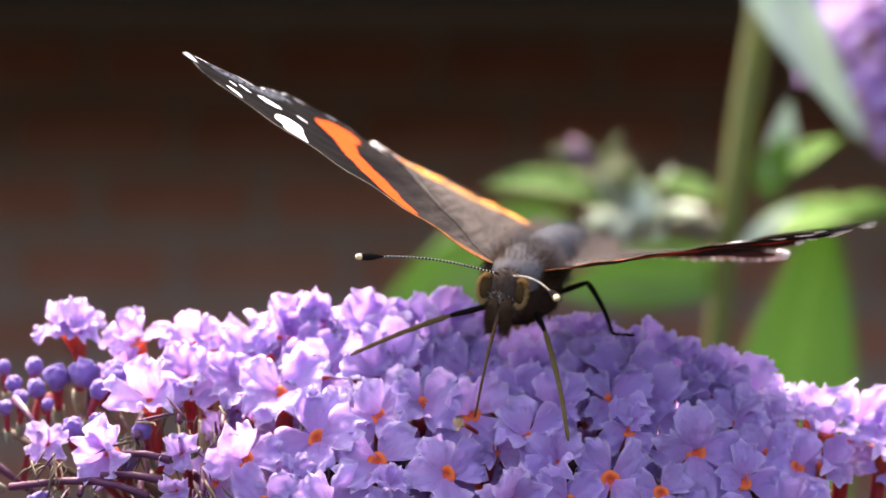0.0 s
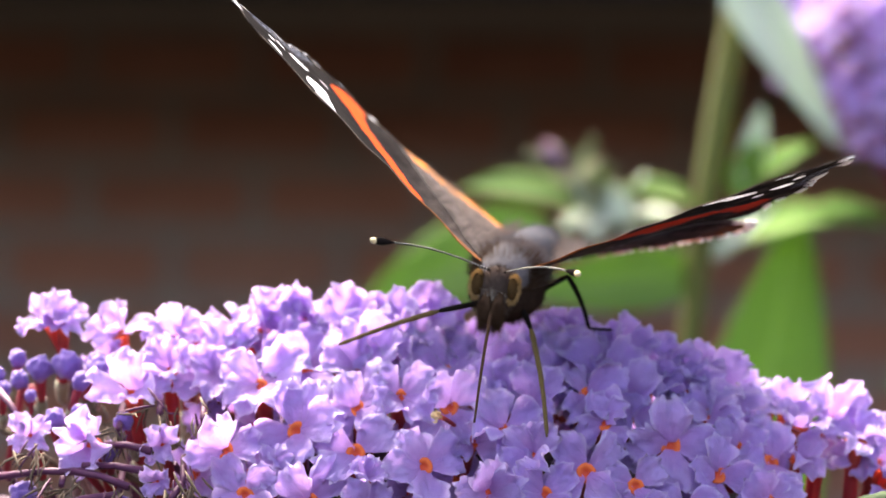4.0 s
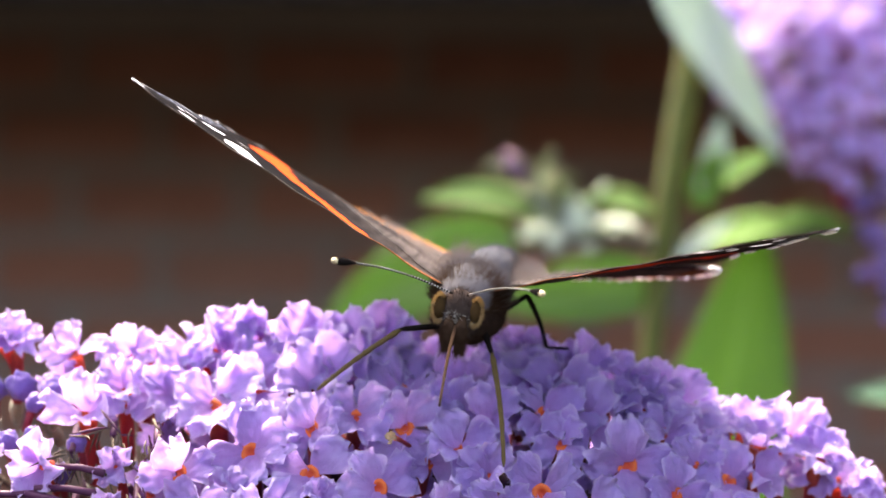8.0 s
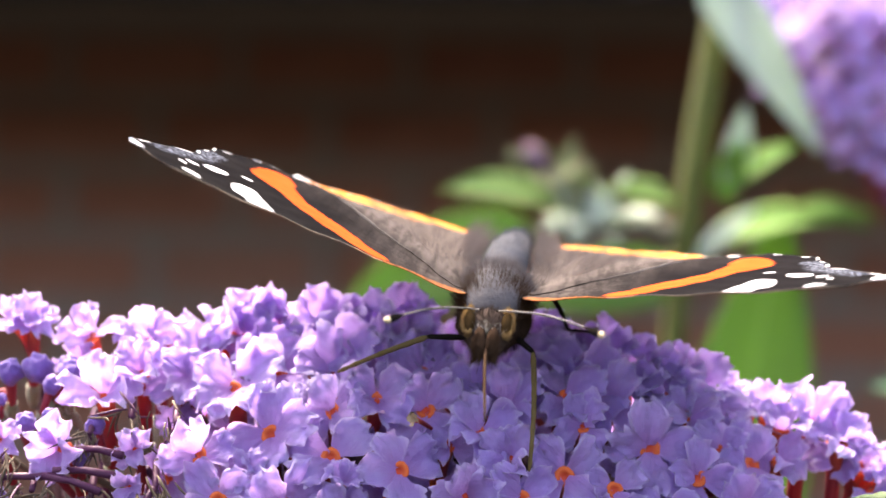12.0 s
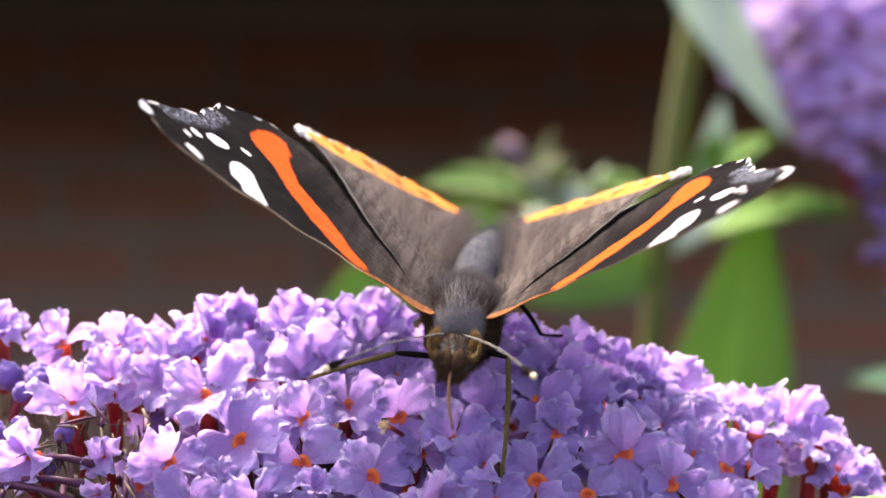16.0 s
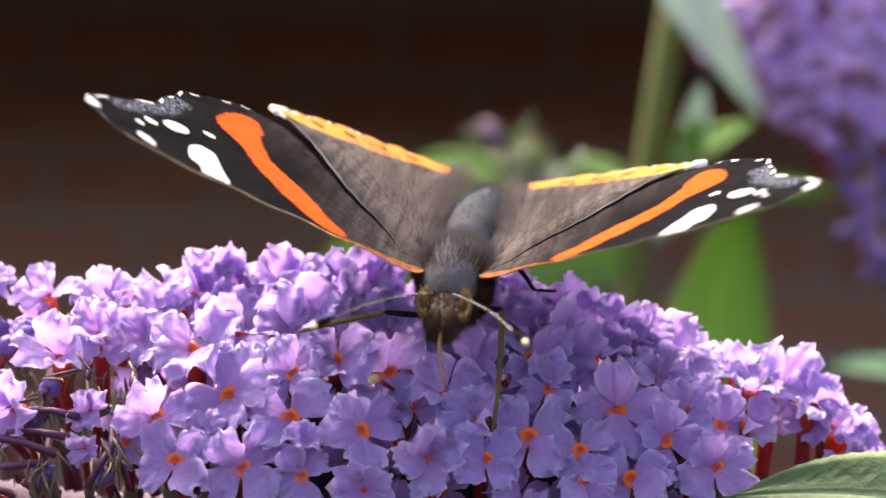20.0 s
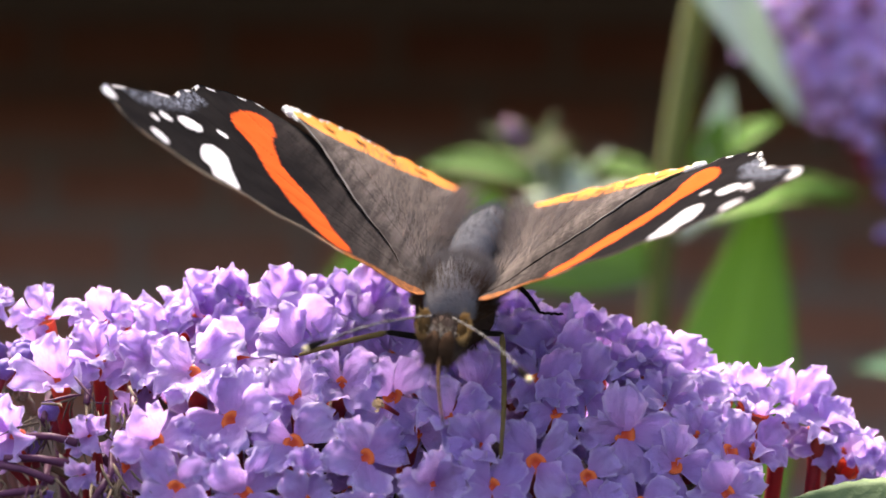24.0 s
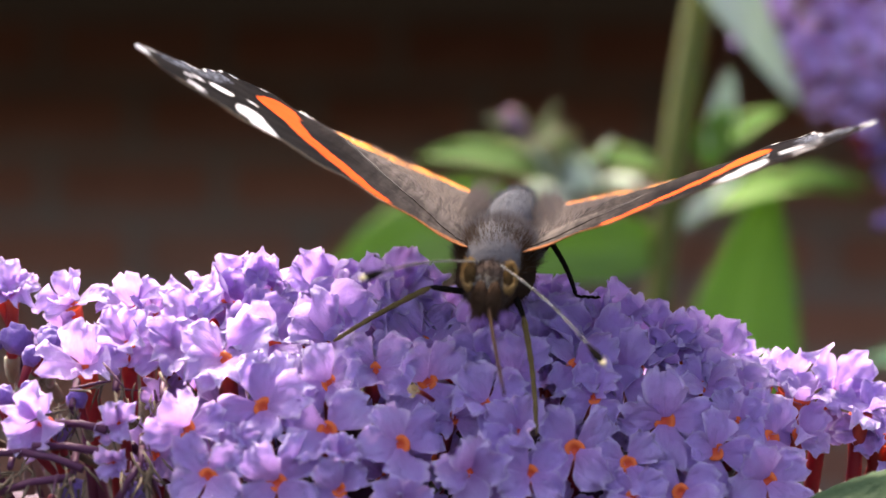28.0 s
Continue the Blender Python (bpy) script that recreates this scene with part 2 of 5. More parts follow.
STALK = plain("stalk", (0.13, 0.10, 0.075), (0.20, 0.12, 0.12), 500.0, 0.7, 0.5, sheen=0.2)
# near-black purple: the shade between florets put into the core's colour
CORE_SHADE = plain("panicle_core_shade", (0.035, 0.022, 0.045), (0.07, 0.035, 0.06), 400.0, 0.8, 0.4)
STEM = plain("stem_bark", (0.066, 0.085, 0.016), (0.115, 0.130, 0.030), 160.0, 0.6, 0.3, stretch=(1, 1, 0.15))
LEAF = leaf_material("leaf_green", (0.16, 0.33, 0.065), (0.24, 0.41, 0.12), 0.5)
LEAF_YOUNG = leaf_material("leaf_young", (0.235, 0.26, 0.155), (0.30, 0.33, 0.22), 0.45)
LEAF_DULL = leaf_material("leaf_dull_green", (0.13, 0.24, 0.060), (0.20, 0.33, 0.11), 0.45)
LEAF_PALE = leaf_material("leaf_underside", (0.54, 0.63, 0.52), (0.62, 0.70, 0.59), 0.38)
LEAF_GREY = leaf_material("leaf_top_near", (0.080, 0.130, 0.058), (0.17, 0.24, 0.13), 0.2)
LEAF_BLUE = leaf_material("leaf_bluish", (0.085, 0.20, 0.11), (0.16, 0.28, 0.16), 0.30)
FUR = plain("body_scales", (0.042, 0.031, 0.026), (0.125, 0.094, 0.078), 1500.0, 0.75, 0.6, 0.0002, sheen=0.05, dull=True)
FUR_GREY = plain("abdomen_scales", (0.060, 0.066, 0.080), (0.145, 0.148, 0.160), 1700.0, 0.7, 0.6, 0.0002, sheen=0.08, dull=True)
FUR_DARK = plain("breast_scales", (0.018, 0.012, 0.009), (0.058, 0.038, 0.028), 1500.0, 0.8, 0.6, 0.0002, dull=True)
HAIR = plain("hair", (0.15, 0.125, 0.111), (0.30, 0.255, 0.23), 700.0, 0.6, 0.1, sheen=0.06, dull=True)
FUR_BROWN = plain("thorax_scales", (0.070, 0.076, 0.090), (0.165, 0.155, 0.155), 1500.0, 0.8, 0.5, 0.0002, sheen=0.06, dull=True)
HAIR_SOFT = plain("thorax_hair", (0.065, 0.070, 0.084), (0.22, 0.19, 0.175), 700.0, 0.6, 0.1, sheen=0.06, dull=True)
EYE = plain("eye_facets", (0.030, 0.018, 0.008), (0.13, 0.080, 0.034), 1100.0, 0.6, 0.4, 0.00005, dull=True)
GOLD = plain("golden_hair", (0.20, 0.125, 0.052), (0.46, 0.32, 0.15), 900.0, 0.6, 0.1, dull=True)
RING = plain("chitin_ring", (0.55, 0.52, 0.46), (0.72, 0.69, 0.62), 1500.0, 0.6, 0.2, dull=True)
PALP = plain("palp_scales", (0.036, 0.022, 0.015), (0.105, 0.064, 0.040), 1500.0, 0.7, 0.6, 0.0002, dull=True)
BLACK = plain("chitin_black", (0.008, 0.007, 0.007), (0.022, 0.018, 0.016), 1500.0, 0.45, 0.3, dull=True)
PALE = plain("chitin_pale", (0.62, 0.50, 0.26), (0.80, 0.70, 0.44), 1500.0, 0.5, 0.2)
LEG = plain("leg_chitin", (0.07, 0.05, 0.022), (0.23, 0.17, 0.075), 1200.0, 0.5, 0.5, 0.0001, dull=True)
TONGUE = plain("proboscis_chitin", (0.05, 0.029, 0.018), (0.10, 0.06, 0.038), 1500.0, 0.35, 0.2, dull=True)
FW_TOP, FW_LOW = wing_material("forewing_upper", True, False), wing_material("forewing_under", False, False)
HW_TOP, HW_LOW = wing_material("hindwing_upper", True, True), wing_material("hindwing_under", False, True)
FRINGE = plain("white_scales", (0.72, 0.71, 0.69), (0.84, 0.83, 0.81), 1500.0, 0.8, 0.3, through=0.35)
BRICK = brick_material()
MORTAR = plain("mortar", (0.25, 0.215, 0.18), (0.33, 0.29, 0.25), 60.0, 0.95, 0.6, 0.002)
# out of view; near-black so little light bounces onto the brick wall
GROUND = plain("dark_soil", (0.010, 0.008, 0.006), (0.022, 0.018, 0.014), 9.0, 0.95, 0.5, 0.01)
# near-black, for the unseen eave and fences that hold light off the wall
UNSEEN_TIMBER = plain("unseen_timber", (0.014, 0.012, 0.010), (0.028, 0.024, 0.020), 30.0, 0.8, 0.3, 0.001)


# ---------------------------------------------------------------- mesh helpers
def mesh_from(name, verts, faces, material=None, smooth=True):
    me = bpy.data.meshes.new(name)
    me.from_pydata([tuple(v) for v in verts], [], faces)
    if material:
        me.materials.append(material)
    if smooth:
        me.polygons.foreach_set("use_smooth", [True] * len(me.polygons))
    me.update()
    return me


def child(name, me, parent, m=None, label=""):
    ob = new(name, me)
    ob.parent = parent
    if m is not None:
        ob.matrix_basis = m
    return tagged(ob, label)


def thing(name, label, category, m=None, group="", kind=""):
    ob = new(name)
    ob.empty_display_size = 0.005
    if m is not None:
        ob.matrix_basis = m
    return tagged(ob, label, category, group, kind)


def tube_data(points, radii, n=8, caps=True):
    """Verts and faces of a tube along points."""
    pts = [Vector(p) for p in points]
    verts, faces = [], []
    side = None
    for i, p in enumerate(pts):
        d = (pts[min(i + 1, len(pts) - 1)] - pts[max(i - 1, 0)]).normalized()
        if side is None:
            side = d.orthogonal().normalized()
        side = (side - d * side.dot(d)).normalized()
        up = d.cross(side)
        for k in range(n):
            a = 2 * math.pi * k / n
            verts.append(p + radii[i] * (math.cos(a) * side + math.sin(a) * up))
    for i in range(len(pts) - 1):
        for k in range(n):
            a, b = i * n + k, i * n + (k + 1) % n
            faces.append((a, b, b + n, a + n))
    if caps:
        faces.append(tuple(range(n - 1, -1, -1)))
        faces.append(tuple((len(pts) - 1) * n + k for k in range(n)))
    return verts, faces


def tube_mesh(name, points, radii, material, n=8):
    v, f = tube_data(points, radii, n)
    return mesh_from(name, v, f, material)


def blob_mesh(name, size, material, rough=0.0, rings=14, seg=18, seed=0.0):
    """An egg with a slightly uneven skin; size is its three half axes."""
    verts, faces = [], []
    for i in range(rings + 1):
        th = math.pi * i / rings
        for k in range(seg):
            ph = 2 * math.pi * k / seg
            d = Vector((math.sin(th) * math.cos(ph), math.sin(th) * math.sin(ph), math.cos(th)))
            s = 1 + rough * noise.noise(d * 2.3 + Vector((seed, 0, 0)))
            verts.append(Vector((d.x * size[0], d.y * size[1], d.z * size[2])) * s)
    for i in range(rings):
        for k in range(seg):
            a, b = i * seg + k, i * seg + (k + 1) % seg
            faces.append((a, a + seg, b + seg, b))
    return mesh_from(name, verts, faces, material)


def hair_mesh(name, roots, material, thick=0.045):
    """Tapered hairs; roots are (place, way, length) in mm; two crossed blades each."""
    verts, faces = [], []
    for p, d, ln in roots:
        d = d.normalized()
        s = d.orthogonal().normalized()
        s = (s * random.uniform(-1, 1) + d.cross(s) * random.uniform(-1, 1)).normalized()
        bend = Vector((random.uniform(-1, 1), random.uniform(-1, 1), random.uniform(-1, 1))) * ln * 0.12
        q = p + d * ln * 0.55 + bend
        e = p + d * ln + bend * 2.2
        for w in (s, d.cross(s)):
            b = len(verts)
            verts += [(p - w * thick) * MM, (p + w * thick) * MM, (q + w * thick * 0.7) * MM, (q - w * thick * 0.7) * MM, e * MM]
            faces += [(b, b + 1, b + 2, b + 3), (b + 3, b + 2, b + 4)]
    return mesh_from(name, verts, faces, material, smooth=False)


def smooth_loop(points, steps):
    """A closed Catmull-Rom curve through points."""
    p = np.array(points, float)
    n = len(p)
    out = []
    for i in range(n):
        a, b, c, d = p[i - 1], p[i], p[(i + 1) % n], p[(i + 2) % n]
        for k in range(steps):
            t = k / steps
            out.append(0.5 * (2 * b + (c - a) * t + (2 * a - 5 * b + 4 * c - d) * t * t + (3 * b - a - 3 * c + d) * t ** 3))
    return np.array(out)


def inside_distance(q, poly):
    """Distance of the points q to a closed polygon, positive inside."""
    a, b = poly, np.roll(poly, -1, axis=0)
    best = np.full(len(q), 1e9)
    inside = np.zeros(len(q), bool)
    for (ax, ay), (bx, by) in zip(a, b):
        ex, ey = bx - ax, by - ay
        t = np.clip(((q[:, 0] - ax) * ex + (q[:, 1] - ay) * ey) / (ex * ex + ey * ey + 1e-12), 0, 1)
        best = np.minimum(best, np.hypot(q[:, 0] - ax - t * ex, q[:, 1] - ay - t * ey))
        cross = (ay > q[:, 1]) != (by > q[:, 1])
        xs = ax + (q[:, 1] - ay) / (by - ay + 1e-12) * ex
        inside ^= cross & (q[:, 0] < xs)
    return np.where(inside, best, -best)


def line_distance(q, a, b):
    a, b = np.array(a, float), np.array(b, float)
    e = b - a
    t = np.clip(((q - a) @ e) / (e @ e), 0, 1)
    return np.hypot(*(q - a - t[:, None] * e).T)


def give(me, **layers):
    for key, values in layers.items():
        me.attributes.new(key, "FLOAT", "POINT").data.foreach_set("value", np.asarray(values, np.float32))


# ---------------------------------------------------------------- ground, wall
def ground():
    n, size = 40, 900.0
    verts = [((i / n - 0.5) * size * abs(2 * i / n - 1) ** 1.5 * 2, (j / n - 0.5) * size * abs(2 * j / n - 1) ** 1.5 * 2, -1.15)
             for j in range(n + 1) for i in range(n + 1)]
    faces = [(j * (n + 1) + i, j * (n + 1) + i + 1, (j + 1) * (n + 1) + i + 1, (j + 1) * (n + 1) + i) for j in range(n) for i in range(n)]
    tagged(new("ground", mesh_from("ground", verts, faces, GROUND)), "unseen garden soil under the shrub, darkened to cut bounced light", "ground", kind="structure")


def box(verts, faces, lo, hi, bevel=0.0):
    """A box with its front (low y) edges chamfered."""
    b = len(verts)
    x0, y0, z0 = lo
    x1, y1, z1 = hi
    e = bevel
    verts += [(x0 + e, y0, z0 + e), (x1 - e, y0, z0 + e), (x1 - e, y0, z1 - e), (x0 + e, y0, z1 - e),
              (x0, y0 + e, z0), (x1, y0 + e, z0), (x1, y0 + e, z1), (x0, y0 + e, z1),
              (x0, y1, z0), (x1, y1, z0), (x1, y1, z1), (x0, y1, z1)]
    for q in ((0, 1, 2, 3), (0, 4, 5, 1), (1, 5, 6, 2), (2, 6, 7, 3), (3, 7, 4, 0),
              (4, 8, 9, 5), (5, 9, 10, 6), (6, 10, 11, 7), (7, 11, 8, 4), (8, 11, 10, 9)):
        faces.append(tuple(b + k for k in q))


WALL_Y = 2.280
JOINT_X, BED_Z = -0.351, 0.023
COURSE, PITCH = 0.0800, 0.2000
GAP = 0.022


def brick_wall():
    v, f = [], []
    box(v, f, (-3.5, WALL_Y + 0.006, -1.15), (3.5, WALL_Y + 0.22, 0.325))
    wall = tagged(new("wall_north", mesh_from("wall_north", v, f, MORTAR, False)),
                  "shaded red-brown brick garden wall with wide grey mortar joints", "wall", kind="structure")
    rest_v, rest_f = [], []
    shapes = []
    for s in range(5):
        bv, bf = [], []
        box(bv, bf, (-PITCH / 2 + GAP / 2, -0.004, -COURSE / 2 + GAP / 2), (PITCH / 2 - GAP / 2, 0.05, COURSE / 2 - GAP / 2), 0.004)
        bv = [Vector(p) + Vector(noise.noise_vector(Vector(p) * 23 + Vector((s * 7, 0, 0)))) * 0.0035 for p in bv]
        shapes.append(mesh_from("brick", bv, bf, BRICK, False))
    for row in range(-14, 21):
        zc = BED_Z + (row - 0.5) * COURSE
        for col in range(-17, 18):
            xc = JOINT_X + (col + 0.5) * PITCH + (0.098 if row % 2 else 0.0)
            if not (-3.3 < xc < 3.3 and -1.1 < zc < 0.30):
                continue
            dy = random.uniform(-0.0025, 0.002)
            if abs(xc) < 0.85 and -0.62 < zc < 0.58:
                child("brick", random.choice(shapes), wall, pose(xc, WALL_Y + dy, zc, random.uniform(-0.6, 0.6), random.uniform(-0.5, 0.5), random.uniform(-0.6, 0.6)))
            else:
                box(rest_v, rest_f, (xc - PITCH / 2 + GAP / 2, WALL_Y - 0.004 + dy, zc - COURSE / 2 + GAP / 2),
                    (xc + PITCH / 2 - GAP / 2, WALL_Y + 0.05, zc + COURSE / 2 - GAP / 2), 0.004)
    rest = child("far_bricks", mesh_from("far_bricks", rest_v, rest_f, BRICK, False), wall)
    tagged(rest, kind="stuff")
    # unseen eave and front board, added to shade the wall's upper courses
    v, f = [], []
    box(v, f, (-3.6, WALL_Y - 0.75, 0.325), (3.6, WALL_Y + 0.45, 0.43), 0.01)
    box(v, f, (-3.6, WALL_Y - 0.80, 0.205), (3.6, WALL_Y - 0.753, 0.45), 0.005)
    tagged(new("ceiling_shade_eave", mesh_from("ceiling_shade_eave", v, f, UNSEEN_TIMBER, False)), "unseen dark eave added to shade the top of the brick wall", "eave", kind="structure")


def closing_walls():
    # added walls out of view; they close the place and block low sky light
    for name, lo, hi in (("wall_south", (-3.5, -2.6, -1.15), (3.5, -2.4, 0.20)), ("wall_west", (-3.7, -2.6, -1.15), (-3.5, 2.5, 0.42)), ("wall_east", (3.5, -2.6, -1.15), (3.7, 2.5, 0.42))):
        v, f = [], []
        box(v, f, lo, hi, 0.0)
        tagged(new(name, mesh_from(name, v, f, UNSEEN_TIMBER, False)), "plain dark unseen wall added to close the place and block low sky", "wall", kind="structure")


# ---------------------------------------------------------------- florets
def petal_meshes(count=20):
    made = []
    for s in range(count):
        rng = random.Random(40 + s)
        nu, nv = 13, 27
        verts, heart, thin, faces = [], [], [], []
        ph, lean = rng.uniform(0, 6), rng.uniform(-0.16, 0.16)
        wide = rng.uniform(0.42, 0.54)
        dish, curl = rng.uniform(0.05, 0.55), rng.uniform(0.05, 0.75)
        notch = rng.choice((0.0, 0.0, 0.05, 0.12))
        ruffle = rng.uniform(0.09, 0.20)
        lobes = [(rng.uniform(4, 9), rng.uniform(0, 6), rng.uniform(0.012, 0.035)), (rng.uniform(11, 19), rng.uniform(0, 6), rng.uniform(0.036, 0.066)),
                 (rng.uniform(24, 36), rng.uniform(0, 6), rng.uniform(0.018, 0.034))]
        for i in range(nu):
            a = i / (nu - 1)
            g = min(1.0, a / 0.62)
            half = 0.115 + (wide - 0.115) * math.sin(g * math.pi / 2) ** 1.35
            half *= math.sqrt(max(0.16, 1 - (max(0.0, a - 0.60) / 0.43) ** 2.5))
            for j in range(nv):
                q = 2 * j / (nv - 1) - 1
                rim = max(a ** 6, abs(q) ** 8 * min(1, a * 1.6))
                # the angle round the petal's end carries the uneven margin
                th = math.atan2(q * half, 0.25 + 0.75 * a)
                wob = sum(h * math.sin(f * th * 1.6 + o) for f, o, h in lobes)
                reach = 1 - 0.06 * abs(q) ** 2 * a - notch * a ** 6 * math.exp(-(q * 3.2) ** 2) + wob * rim
                x = 0.08 + 0.98 * a * reach
                y = half * q * (1 + wob * rim * 1.4) + lean * a * a
                z = 0.20 * a - curl * max(0.0, a - 0.35) ** 2 + dish * q * q * half * min(1, a * 1.5)
                z -= 0.06 * math.exp(-(q * 5) ** 2) * a
                z += ruffle * math.sin(6.5 * th * 2 + 5 * a + ph) * rim + 0.035 * math.sin(4 * q + ph) * a
                w = Vector(noise.noise_vector(Vector((x * 2.4, y * 2.4, s * 3.7)))) + 0.45 * Vector(noise.noise_vector(Vector((x * 6.5, y * 6.5, s * 1.7))))
                verts.append(Vector((x, y, z)) + Vector((w.x * 0.04, w.y * 0.05, w.z * 0.25)) * a)
                heart.append(max(0.0, 1 - a * 1.7))
                thin.append(max(max(0.0, abs(q) - 0.78) / 0.22, max(0.0, a - 0.86) / 0.14) * min(1.0, a * 2))
        for i in range(nu - 1):
            for j in range(nv - 1):
                b = i * nv + j
                faces.append((b, b + nv, b + nv + 1, b + 1))
        me = mesh_from("petal", verts, faces, PETAL)
        give(me, heart=heart, thin=thin)
        made.append(me)
    return made


PETALS = petal_meshes()


def floret_tube_mesh(bow):
    """A corolla tube behind the face, bowed down towards its foot."""
    pts = [(0, -bow * 1.75, -2.35), (0, -bow * 1.35, -1.95), (0, -bow * 0.75, -1.35), (0, -bow * 0.25, -0.75), (0, -bow * 0.03, -0.3), (0, 0, 0.0)]
    v, f = tube_data(pts, [0.15, 0.17, 0.18, 0.19, 0.21, 0.235], 10, False)
    me = mesh_from("floret", v, f, TUBE_RED)
    give(me, along=[i // 10 / 5 for i in range(len(v))])
    return me


def throat_mesh():
    v, f = [], []
    for r, z in ((0.27, 0.0), (0.21, 0.024), (0.15, 0.014), (0.08, -0.04), (0.03, -0.06)):
        for k in range(12):
            a = 2 * math.pi * k / 12
            s = r * (1 + 0.04 * math.cos(4 * a))
            v.append((s * math.cos(a), s * math.sin(a), z))
    for i in range(4):
        for k in range(12):
            a, b = i * 12 + k, i * 12 + (k + 1) % 12
            f.append((a, b, b + 12, a + 12))
    f.append(tuple(48 + k for k in range(12)))
    me = mesh_from("throat", v, f, THROAT)
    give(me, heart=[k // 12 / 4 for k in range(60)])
    return me


TUBES = [floret_tube_mesh(b) for b in (0.25, 0.6, 0.95, 1.3)]
CALYXES = [tube_mesh("calyx", [(0, -b * 1.95, -2.62), (0, -b * 1.80, -2.42), (0, -b * 1.60, -2.20), (0, -b * 1.35, -1.92)], [0.10, 0.19, 0.23, 0.24], CALYX, 8)
           for b in (0.25, 0.6, 0.95, 1.3)]
FLORET, THROAT_ME = TUBES[0], throat_mesh()


def aim(place, way, spin, size):
    q = Vector(way).normalized().to_track_quat("Z", "Y")
    return Matrix.LocRotScale(place, q @ Euler((0, 0, spin)).to_quaternion(), (size, size, size))


def facing(turn, rise):
    """The way a floret faces: turn to the right of the south, rise over the horizon."""
    a, b = radians(turn), radians(rise)
    return Vector((math.sin(a) * math.cos(b), -math.cos(a) * math.cos(b), math.sin(b)))


def floret(parent, place, way, size, cup=0.0, spin=45.0):
    """One corolla: the tube carries four petals and the orange throat. cup: how far it is still closed, 0 to 1."""
    rise = Vector(way).normalized().z
    pick = min(3, max(0, int(3.6 * (1 - rise) + random.uniform(-0.6, 0.6))))
    tube = child("floret", TUBES[pick], parent, aim(place, way, 0.0, size))
    child("calyx", CALYXES[pick], tube)
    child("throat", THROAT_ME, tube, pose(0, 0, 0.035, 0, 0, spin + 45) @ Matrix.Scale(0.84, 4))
    for k in range(4):
        tip = random.gauss(-10, 12) - 62 * cup + random.choice((0, 0, 0, -22, 16)) * (cup < 0.3)
        big = random.uniform(0.90, 1.12)
        m = pose(0, 0, 0.006 * k, 0, 0, 90 * k + spin + random.gauss(0, 7)) @ pose(0, 0, 0, random.gauss(0, 13), tip, 0)
        child("petal", random.choice(PETALS), tube, m @ Matrix.Scale(big * (1 - 0.2 * cup), 4))
    return tube


RIDGE = (
    (-49.2, -8.7, 16), (-35.3, -6.8, 20), (-32.5, -6.3, 21), (-26, -5.8, 22), (-15.4, -4.8, 23), (-7.5, -5.2, 23), (-1.9, -6.1, 23), (6.4, -6.4, 23),
    (11.5, -6.9, 22), (16.2, -8.3, 21), (21.3, -9.8, 20), (25, -11.9, 17), (31.1, -13.2, 14), (34.3, -15.7, 11), (37.1, -18.7, 9), (40.9, -22.1, 8),
)
AXIS_Y = 11.0


def ridge(x):
    xs, zs, rs = zip(*RIDGE)
    return float(np.interp(x, xs, zs)), float(np.interp(x, xs, rs))


def skin(x, z):
    """Depth and outward normal (mm) of the panicle's front at x, z."""
    top, r = ridge(x)
    zc = top - r
    s = max(-0.98, min(0.995, (z - zc) / r))
    c = math.sqrt(1 - s * s)
    return AXIS_Y - r * c, Vector((0.0, -c, s))


# x, y, z and radius of single florets in millimetres; where each faces (turn, rise), its spin in degrees, and how far it is still closed
FOOT_FLORETS = (
    (-36.9, -4.2, -15.1, 2.06, -5, 15, 45, 0.4), (-37.3, 4.0, -6.2, 2.34, -20, 42, 45, 0.36), (-35.9, 4.0, -6.3, 2.54, 15, 43, 30, 0.36),
    (-29.0, -2.6, -11.7, 3.33, 0, 32, 25, 0.1), (-31.8, -6.0, -15.6, 3.18, -8, 2, 80, 0.05), (-25.9, -6.7, -15.5, 2.08, 0, 5, 40, 0.5),
    (-26.0, -8.4, -18.2, 1.73, 5, 0, 45, 0.55), (-31.2, 4.0, -7.1, 2.98, -8, 40, 20, 0.28), (-36.1, 4.0, -6.4, 2.21, 0, 45, 45, 0.36),
    (-26.2, -0.6, -9.9, 3.03, 5, 42, 40, 0.15), (-23.0, -0.4, -10.4, 3.09, 20, 35, 30, 0.08), (-32.0, 4.0, -9.3, 2.24, 0, 36, 20, 0.24),
)
LOW_FLORETS = (
    (-20.8, -7.6, -15.9, 3.15, 2, 15, 20, 0), (-15.2, -7.0, -14.3, 3.49, 0, 16, 10, 0), (-17.1, -8.7, -17.1, 1.97, 0, 19, 25, 0.35),
    (-14.0, -10.1, -19.5, 3.26, 0, 11, 45, 0), (-19.0, -9.6, -19.1, 3.11, -5, 11, 30, 0.05), (-10.5, -8.0, -15.9, 3.22, 0, 16, 40, 0.05),
    (-5.2, -8.3, -16.9, 3.30, 0, 11, 20, 0), (-0.1, -9.0, -18.7, 2.95, 0, 11, 15, 0.05), (4.3, -9.1, -18.9, 2.87, 0, 11, 45, 0.15),
    (-9.5, -10.2, -20.0, 2.52, 0, 11, 30, 0.1), (-4.8, -10.4, -21.0, 2.68, 0, 11, 40, 0.1), (-9.6, -9.2, -17.8, 1.97, 10, 50, 30, 0.2),
)
